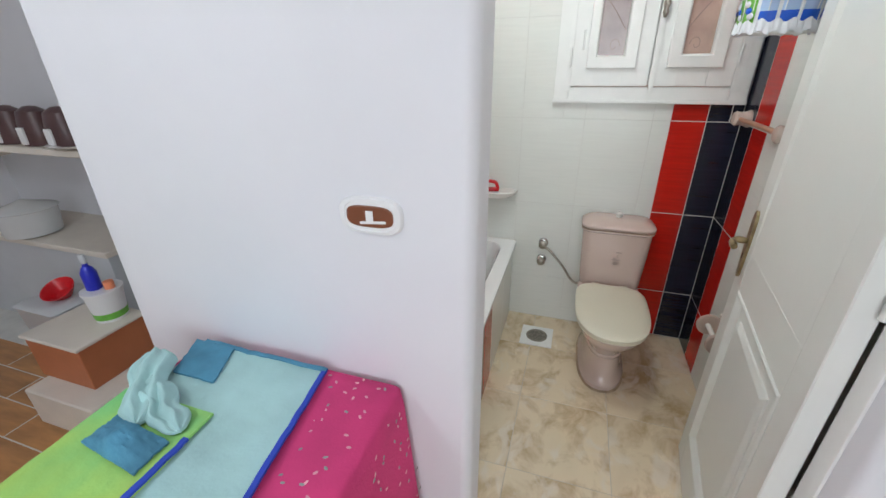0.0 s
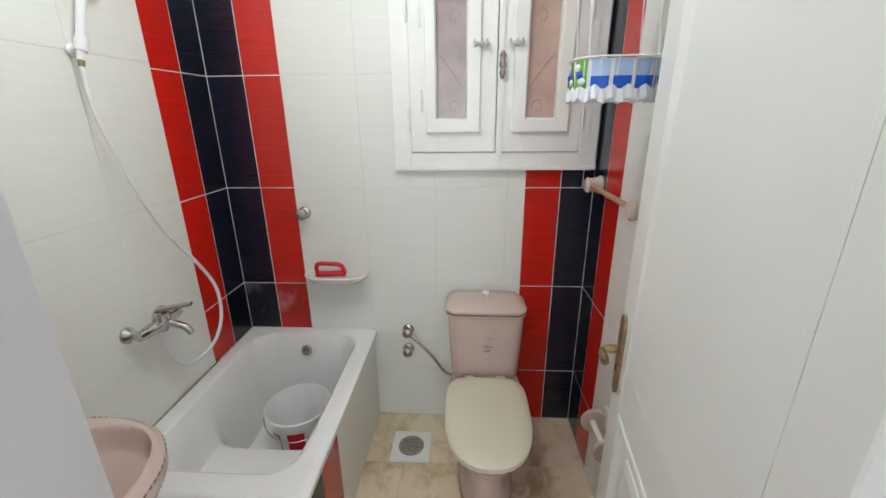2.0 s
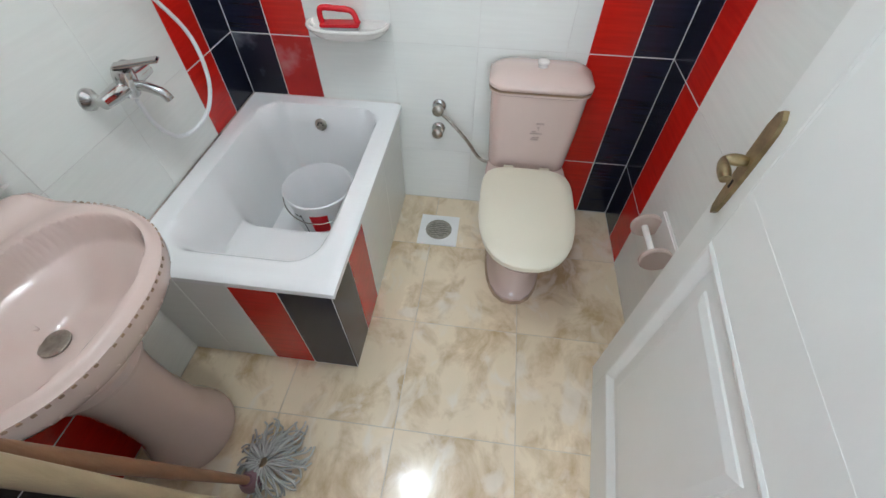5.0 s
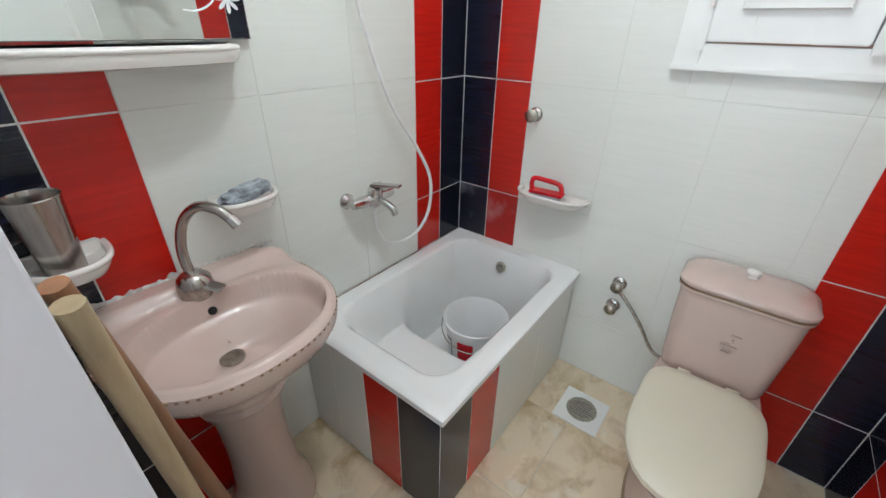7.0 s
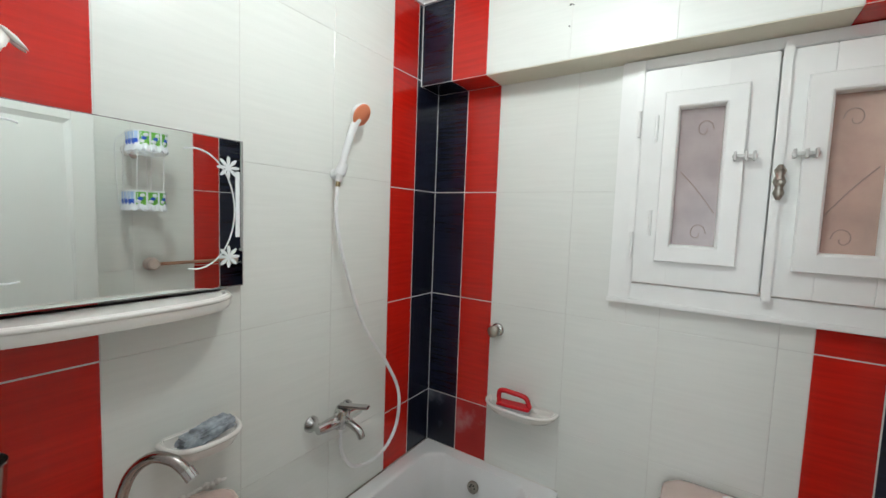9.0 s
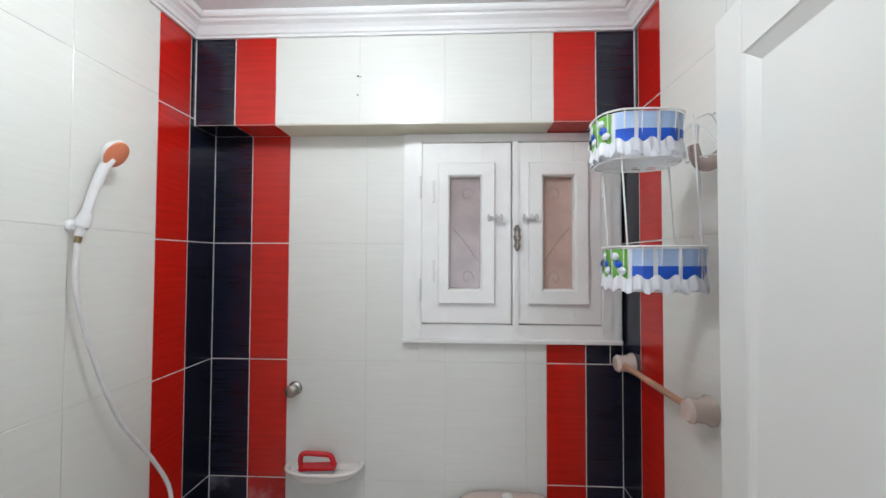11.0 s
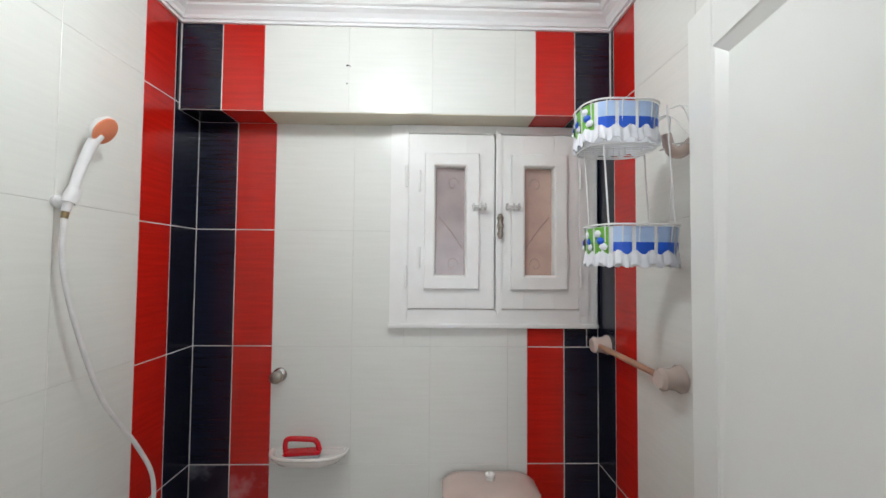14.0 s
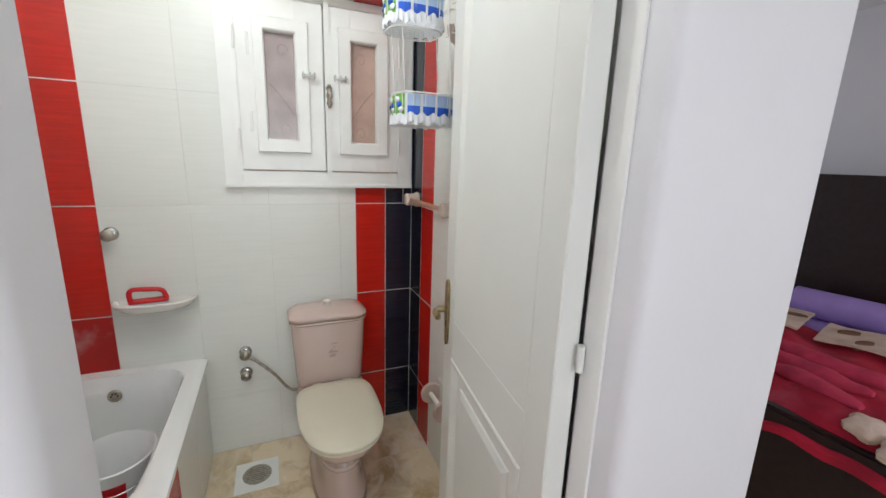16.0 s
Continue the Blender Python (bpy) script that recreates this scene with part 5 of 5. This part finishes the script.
# ---------- hall: switch, covered washing machine ----------
def make_switch():
    t = thing("light_switch", (0.596, OUT, 1.314), "oval white light switch plate with a brown insert", "light switch")
    m = aim((0.596, OUT, 1.314), (0, -1, 0)) @ Matrix.Rotation(0, 4, "Z")

    def oval(k, z, hx=0.073, hy=0.041):
        return sup(0, 0, hx * k, hy * k, 3.2, z, 36)
    q = Matrix.Translation((0.596, OUT, 1.314)) @ Matrix.Rotation(math.pi / 2, 4, "X")
    part("plate", moved(loft([oval(1.0, 0.0), oval(1.0, 0.004), oval(0.94, 0.009), oval(0.80, 0.010), oval(0.78, 0.008)]), q), M_PLAST, t, smooth=True)
    part("insert", moved(loft([oval(0.76, 0.006, 0.070, 0.031), oval(0.76, 0.0095, 0.070, 0.031), oval(0.70, 0.0105, 0.070, 0.031)]), q), M_BROWNSW, t, "brown switch insert")
    part("tape", moved(box(-0.008, 0.009, -0.012, 0.013, 0.010, 0.0125, 0.001), q), M_PLAST, t)
    part("tape", moved(box(-0.024, 0.036, -0.0155, -0.0095, 0.0104, 0.0122, 0.0008), q @ Matrix.Rotation(0.09, 4, "Z")), M_PLAST, t)
    return t


make_switch()


def cloth(name, fn, nu, nv, material, th, parent=None, label=""):
    """A sheet of thickness th over fn(u, v), u and v from 0 to 1."""
    top = [[Vector(fn(i / nu, j / nv)) for i in range(nu + 1)] for j in range(nv + 1)]
    bm = bmesh.new()
    a = [[bm.verts.new(p) for p in r] for r in top]
    b = [[bm.verts.new(p - Vector((0, 0, th))) for p in r] for r in top]
    for j in range(nv):
        for i in range(nu):
            bm.faces.new((a[j][i], a[j][i + 1], a[j + 1][i + 1], a[j + 1][i]))
            bm.faces.new((b[j][i], b[j + 1][i], b[j + 1][i + 1], b[j][i + 1]))
    for i in range(nu):
        bm.faces.new((a[0][i], b[0][i], b[0][i + 1], a[0][i + 1]))
        bm.faces.new((a[nv][i], a[nv][i + 1], b[nv][i + 1], b[nv][i]))
    for j in range(nv):
        bm.faces.new((a[j][0], a[j + 1][0], b[j + 1][0], b[j][0]))
        bm.faces.new((a[j][nu], b[j][nu], b[j + 1][nu], a[j + 1][nu]))
    return part(name, bm, material, parent, label, True)


WX0, WX1, WY0, WY1, UP = 0.03, 0.635, -2.32, -1.738, -0.040
wm = thing("washing_machine", (0.33, -2.13, 0), "washing machine hidden under a pink cloth", "washing machine")
part("body", box(WX0, WX1, WY0, WY1, 0.01, 0.90 + UP, 0.012, 2), M_PLAST, wm)
cover = thing("floral_cover", (0.33, -2.13, 0), "bright pink floral cotton cover draped over the washing machine", "cloth cover")
sheet = [rrect((WX0 + WX1) / 2, (WY0 + WY1) / 2, (WX1 - WX0) / 2 + g2, (WY1 - WY0) / 2 + min(g2, 0.012), max(0.012, 0.02 + g2 * 0.3), z + UP) for g2, z in ((0.055, 0.35), (0.035, 0.6), (0.016, 0.86), (0.010, 0.905), (0.0, 0.916), (-0.03, 0.919), (-0.2, 0.921))]
for k, r in enumerate(sheet[:3]):
    sheet[k] = [(x + 0.012 * (1 - k * 0.35) * math.sin(30 * y + 7 * x), y, z) for x, y, z in r]
part("sheet", loft(sheet, False, True), M_PINKCLOTH, cover, smooth=True)
rng = random.Random(4)
for i in range(190):
    u, v = rng.random(), rng.random()
    top_side = i < 105
    if top_side:
        p, nrm = (0.30 + 0.32 * u, WY0 + (WY1 - WY0) * v, (0.9212 if 0.25 < v < 0.75 and u < 0.35 else 0.9195) + UP), (0, 0, 1)
    else:
        z = 0.5 + 0.40 * v + UP
        p, nrm = (WX1 + 0.016 + (0.9 + UP - z) * 0.085 + 0.004, WY0 + (WY1 - WY0) * u, z), (1, 0, 0.1)
    part("flower_print", moved(lathe([(0.0062, 0), (0.005, 0.0006), (0.001, 0.0008)], seg=6), aim(p, nrm) @ Matrix.Rotation(rng.uniform(0, 3), 4, "Z") @ Matrix.Diagonal((1, 0.55, 1, 1))), M_PINKDOT if i % 3 else M_GREYDOT, cover)
tw = thing("folded_towel", (0.2, -2.1, 0.92), "teal and lime green towel with blue hems, on pink cover", "towel")


def wav(x, y):
    return 0.004 * noise.noise(Vector((x * 6, y * 6, 1.3))) + 0.003 * noise.noise(Vector((x * 15, y * 15, 4)))


cloth("teal_half", lambda u, v: (0.060 + (0.385 + 0.075 * v) * u, -1.755 - 0.48 * v - 0.005 * u, UP + 0.934 + wav(u, v)), 30, 40, M_TEAL, 0.007, tw, "pale teal cotton")
cloth("lime_half", lambda u, v: (-0.03 + 0.32 * u + 0.02 * v, -1.96 - 0.36 * v, UP + 0.943 + 0.6 * wav(u + 2, v) - 0.06 * sstep(0.2, 0.0, u)), 30, 40, M_LIME, 0.006, tw, "lime green cotton")
cloth("hem", lambda u, v: (0.438 + 0.075 * v + 0.012 * u, -1.757 - 0.48 * v, UP + 0.9385 + wav(1, v)), 2, 40, M_BLUEHEM, 0.007, tw, "blue hem")
cloth("hem", lambda u, v: (0.055 + 0.395 * v, -1.750 - 0.012 * u - 0.005 * v, UP + 0.9385 + wav(v, 0)), 2, 30, M_DTEAL, 0.007, tw)


def bunch(a, b, w, high, seed):
    """A gathered strip of cloth from a to b, w wide, with folds running along it."""
    ax, ay, bx, by = *a, *b
    ln = math.hypot(bx - ax, by - ay)
    nx, ny = -(by - ay) / ln, (bx - ax) / ln

    def f(u, v):
        k = math.sin(math.pi * min(1.0, 0.06 + 0.94 * u)) ** 0.45
        ww = w * (0.75 + 0.35 * noise.noise(Vector((u * 3, seed, 0)))) * k
        s = (v - 0.5) * ww + 0.022 * noise.noise(Vector((u * 4, 2, seed)))
        z = high * math.sin(math.pi * v) ** 0.6 * k * (0.75 + 0.5 * noise.noise(Vector((u * 5, v * 2, seed))))
        z += high * 0.35 * math.sin(13 * v + 4 * u + seed) * math.sin(math.pi * v) * k
        return (ax + (bx - ax) * u + nx * s, ay + (by - ay) * u + ny * s, UP + 0.954 + max(0.0, z) + 0.4 * wav(u, v))
    return f


cloth("crumpled_fold", bunch((-0.01, -1.85), (0.17, -2.04), 0.13, 0.034, 1.0), 60, 44, M_TEAL, 0.005, tw, "crumpled teal fold")
cloth("crumpled_fold", bunch((0.06, -1.93), (0.27, -2.03), 0.11, 0.028, 3.7), 60, 44, M_TEAL, 0.005, tw, "crumpled teal fold")
cloth("dark_fold", lambda u, v: (0.10 + 0.17 * u, -2.03 - 0.075 * v - 0.02 * u, UP + 0.952 + 0.026 * math.sin(math.pi * u) * math.sin(math.pi * v) + wav(u + 1, v)), 30, 20, M_DTEAL, 0.005, tw, "deep teal fold")
cloth("dark_corner", lambda u, v: (0.03 + 0.13 * u + 0.05 * v, -1.762 - 0.12 * v, UP + 0.9405 + wav(u, v + 3)), 14, 14, M_DTEAL, 0.006, tw, "deep teal corner")
cloth("hem", lambda u, v: (0.285 + 0.012 * u + 0.012 * v, -2.03 - 0.30 * v, UP + 0.9475 + wav(2, v)), 2, 30, M_BLUEHEM, 0.006, tw, "blue hem")

# ---------- kitchen corner beyond the hall wall ----------
kf = struct("floor_kitchen", box(-3.0, -0.17, -2.6, -0.62, -0.004, -0.001), M_GREYGROUT, "brown wood-look kitchen floor with pale joints")
ksh = thing("wall_shelf", (-1.5, -0.7, 1.15), "pale kitchen wall shelf", "shelf")
part("board", box(-3.0, -0.9, -1.10, -0.62, 1.20, 1.235, 0.004), M_OFFW, ksh)
part("bracket", box(-2.9, -2.87, -1.0, -0.62, 1.05, 1.2), M_OFFW, ksh)
part("bracket", box(-1.1, -1.07, -1.0, -0.62, 1.05, 1.2), M_OFFW, ksh)
for i in range(5):
    cj = thing("coffee_mug", (-2.15 + 0.21 * i, -1.0, 1.235), "dark brown mug standing upside down on the shelf", "mug", "mugs on the shelf")
    part("cup", lathe([(0.058, 0), (0.06, 0.005), (0.055, 0.07), (0.046, 0.105), (0.02, 0.12), (0.001, 0.122)], pose(-2.15 + 0.21 * i, -1.0, 1.2355) @ Matrix.Diagonal((1.55, 1.3, 1.6, 1)), 20), M_MAROON, cj, smooth=True)
    part("white_band", box(-2.15 + 0.21 * i - 0.022, -2.15 + 0.21 * i + 0.022, -1.085, -1.070, 1.245, 1.33, 0.003), M_PLAST, cj, "white label band")
tagged(mesh_ob("platter", lathe([(0.10, 0), (0.16, 0.012), (0.17, 0.02), (0.165, 0.022), (0.10, 0.008), (0.001, 0.006)], pose(-1.42, -0.98, 1.236), 28), M_IVORY, True), "white oval platter on the kitchen shelf", "plate")
kt = thing("kitchen_counter", (-2.2, -0.9, 0), "grey-white kitchen counter along the wall", "counter")
part("body", box(-3.0, -1.5, -1.05, -0.62, 0.0, 0.62), M_KTILE, kt)
part("top", box(-3.0, -1.46, -1.08, -0.62, 0.62, 0.655, 0.004), M_OFFW, kt)
pot = tagged(mesh_ob("cooking_pot", lathe([(0.11, 0), (0.14, 0.01), (0.155, 0.16), (0.165, 0.165), (0.16, 0.17), (0.05, 0.205), (0.015, 0.22), (0.001, 0.222)], pose(-2.22, -0.98, 0.6555), 30), M_CLEAR, True), "pale enamel pot with a lid on the counter", "pot")
lb = thing("carton", (-1.2, -1.45, 0), "low off-white carton on the kitchen floor", "carton")
part("shell", box(-1.39, -0.93, -1.66, -1.25, 0.0, 0.21, 0.006), M_OFFW, lb)
ub = thing("carton", (-1.23, -1.40, 0.19), "terracotta carton with an off-white lid, on another carton", "carton")
part("shell", box(-1.42, -1.05, -1.56, -1.24, 0.21, 0.435, 0.004), M_TERRA, ub)
part("lid", box(-1.435, -1.04, -1.57, -1.23, 0.435, 0.452, 0.004), M_OFFW, ub, "off-white lid")
wb = thing("paint_tub", (-1.19, -1.28, 0.40), "white plastic tub with green print on the carton", "tub")
part("tub", lathe([(0.068, 0), (0.082, 0.15), (0.087, 0.152), (0.087, 0.165), (0.08, 0.166), (0.001, 0.160)], pose(-1.16, -1.315, 0.4525), 28), M_PLAST, wb, smooth=True)
part("print", lathe([(0.0705, 0.015), (0.0745, 0.05)], pose(-1.16, -1.315, 0.4525), 28, False, False), M_GREEN, wb, "green printed band")
bt = thing("bottle", (-1.18, -1.32, 0.57), "blue plastic bottle standing on the white tub", "bottle")
part("bottle_body", lathe([(0.030, 0), (0.033, 0.004), (0.033, 0.09), (0.022, 0.115), (0.012, 0.125), (0.012, 0.14)], pose(-1.19, -1.325, 0.6145), 20), M_BOTTLE, bt, smooth=True)
part("cap", lathe([(0.014, 0), (0.014, 0.04), (0.010, 0.045)], pose(-1.19, -1.325, 0.7545), 16), M_KTILE, bt, "pale cap", smooth=True)
tagged(mesh_ob("small_jar", lathe([(0.02, 0), (0.022, 0.003), (0.022, 0.04), (0.001, 0.042)], pose(-1.12, -1.30, 0.6145), 16), M_OPLAST, True), "small orange jar beside the blue bottle", "jar")
rb = thing("red_bowl", (-1.55, -1.2, 0.5), "red plastic bowl on a heap of kitchenware", "bowl")
part("bowl", lathe([(0.04, 0), (0.075, 0.05), (0.08, 0.06), (0.074, 0.06), (0.036, 0.008), (0.001, 0.006)], pose(-1.60, -1.26, 0.47, 25, 10, 0), 24), M_RPLAST, rb, smooth=True)
wbk = thing("dish_rack", (-1.62, -1.25, 0), "grey plastic crate of kitchenware on the floor", "crate")
part("crate_body", loft([rrect(-1.62, -1.27, 0.13, 0.12, 0.03, 0.0), rrect(-1.62, -1.27, 0.16, 0.14, 0.03, 0.43), rrect(-1.62, -1.27, 0.168, 0.148, 0.03, 0.45), rrect(-1.62, -1.27, 0.15, 0.13, 0.03, 0.46)]), M_KTILE, wbk, smooth=True)

# ---------- bedroom seen past the wall end ----------
bd = thing("bed", (3.2, -1.0, 0), "dark wooden bed with a lilac sheet and a red plush blanket", "bed")
part("foot_board", box(2.72, 2.78, -2.0, -0.55, -0.055, 0.585, 0.012, 2), M_DARKWOOD, bd, "dark footboard")
part("side_rail", box(2.78, 4.42, -1.99, -1.94, 0.08, 0.42, 0.008, 2), M_DARKWOOD, bd)
part("side_rail", box(2.78, 4.42, -0.61, -0.56, 0.08, 0.42, 0.008, 2), M_DARKWOOD, bd)
part("mattress", box(2.79, 4.41, -1.93, -0.62, 0.2, 0.57, 0.05, 3), M_LILAC, bd, "lilac sheet over the mattress")
part("headboard", box(4.43, 4.50, -2.05, -0.35, -0.055, 1.50, 0.015, 2), M_DARKWOOD, bd, "tall dark headboard")
bl = thing("blanket", (3.2, -1.2, 0.57), "crumpled red and cream plush blanket on the bed", "blanket")
cloth("plush", lambda u, v: (2.70 + 1.05 * u, -1.92 + 1.30 * v, 0.625 + 0.045 * noise.noise(Vector((u * 6, v * 7, 3))) - 0.10 * sstep(0.10, 0.0, u)), 50, 50, M_BLANKET, 0.03, bl)


def fold(x, y):
    return 0.645 + 0.030 * noise.noise(Vector((x * 3, y * 4, 3)))


for ya, yb in ((-0.66, -0.98), (-1.08, -1.88)):
    cloth("cream_panel", lambda u, v: (3.54 + 0.40 * u + 0.05 * v, ya + (yb - ya) * v + 0.10 * u, fold(3.5 + 0.4 * u, ya + (yb - ya) * v) + 0.012), 16, 24, M_CREAMB, 0.012, bl, "cream woven panel")
rng = random.Random(8)
for i in range(9):
    x, y = 3.64 + 0.17 * (i % 2), -0.74 - 0.125 * i
    if -1.10 < y < -0.96:
        continue
    part("brown_motif", moved(lathe([(0.060, -0.03), (0.055, 0.010), (0.001, 0.013)], seg=14), pose(x, y, fold(x, y) + 0.018, 0, 0, 20 * i) @ Matrix.Diagonal((0.45, 1, 1, 1))), M_BROWNB, bl, "brown oval motif")
for pts, r in (([(3.30, -0.98), (3.27, -1.2), (3.24, -1.42), (3.27, -1.62)], 0.060), ([(3.17, -1.02), (3.13, -1.25), (3.10, -1.48)], 0.050), ([(3.02, -1.14), (2.97, -1.34), (2.90, -1.52)], 0.050), ([(2.90, -0.75), (2.96, -0.95), (2.93, -1.12)], 0.045)):
    roll = tube([(x, y, fold(x, y) + 0.004 * k) for k, (x, y) in enumerate(pts)], lambda q, r=r: r * (0.25 + 0.75 * math.sin(math.pi * min(1, max(0, q))) ** 0.6), 12)
    for v in roll.verts:
        v.co += Vector((0, 0, 0.02 * noise.noise(v.co * 9)))
        v.co.z = 0.62 + (v.co.z - 0.62) * 0.75
    part("raised_fold", roll, M_ROSEB, bl, "rose plush fold", True)
for x, y, r in ((2.80, -1.58, 0.060), (2.735, -1.70, 0.065), (2.83, -1.74, 0.055), (2.72, -1.86, 0.05)):
    bm = lathe([(r, -0.02), (r * 1.05, 0.0), (r * 0.8, 0.018), (0.001, 0.024)], seg=22)
    for v in bm.verts:
        k = 1 + 0.13 * math.sin(5 * math.atan2(v.co.y, v.co.x) + 9 * x)
        v.co.x, v.co.y = v.co.x * k, v.co.y * k
    part("cream_motif", moved(bm, pose(x, y, 0.62 + 0.02 * (x - 2.7) / 0.1, 0, -12, 40)), M_CREAMB, bl, "cream flower motif", True)
bolster = tagged(mesh_ob("bolster", tube([(4.18, -1.9, 0.66), (4.22, -1.3, 0.67), (4.18, -0.68, 0.66)], 0.095, 16), M_LILAC, True), "lilac bolster lying across the head of the bed", "bolster")
for moved_up in (bd, bl, bolster):
    moved_up.location += Vector((0.10, -0.02, 0.05))
for r in range(8):
    for c in range(4):
        x0 = -3.0 + c * 0.62 + (r % 2) * 0.3
        o = box(max(-3.0, x0), min(-0.2, x0 + 0.61), -2.6 + r * 0.165, -2.6 + r * 0.165 + 0.158, -0.0035, 0.0005)
        part("plank", o, M_BROWNTILE, kf)
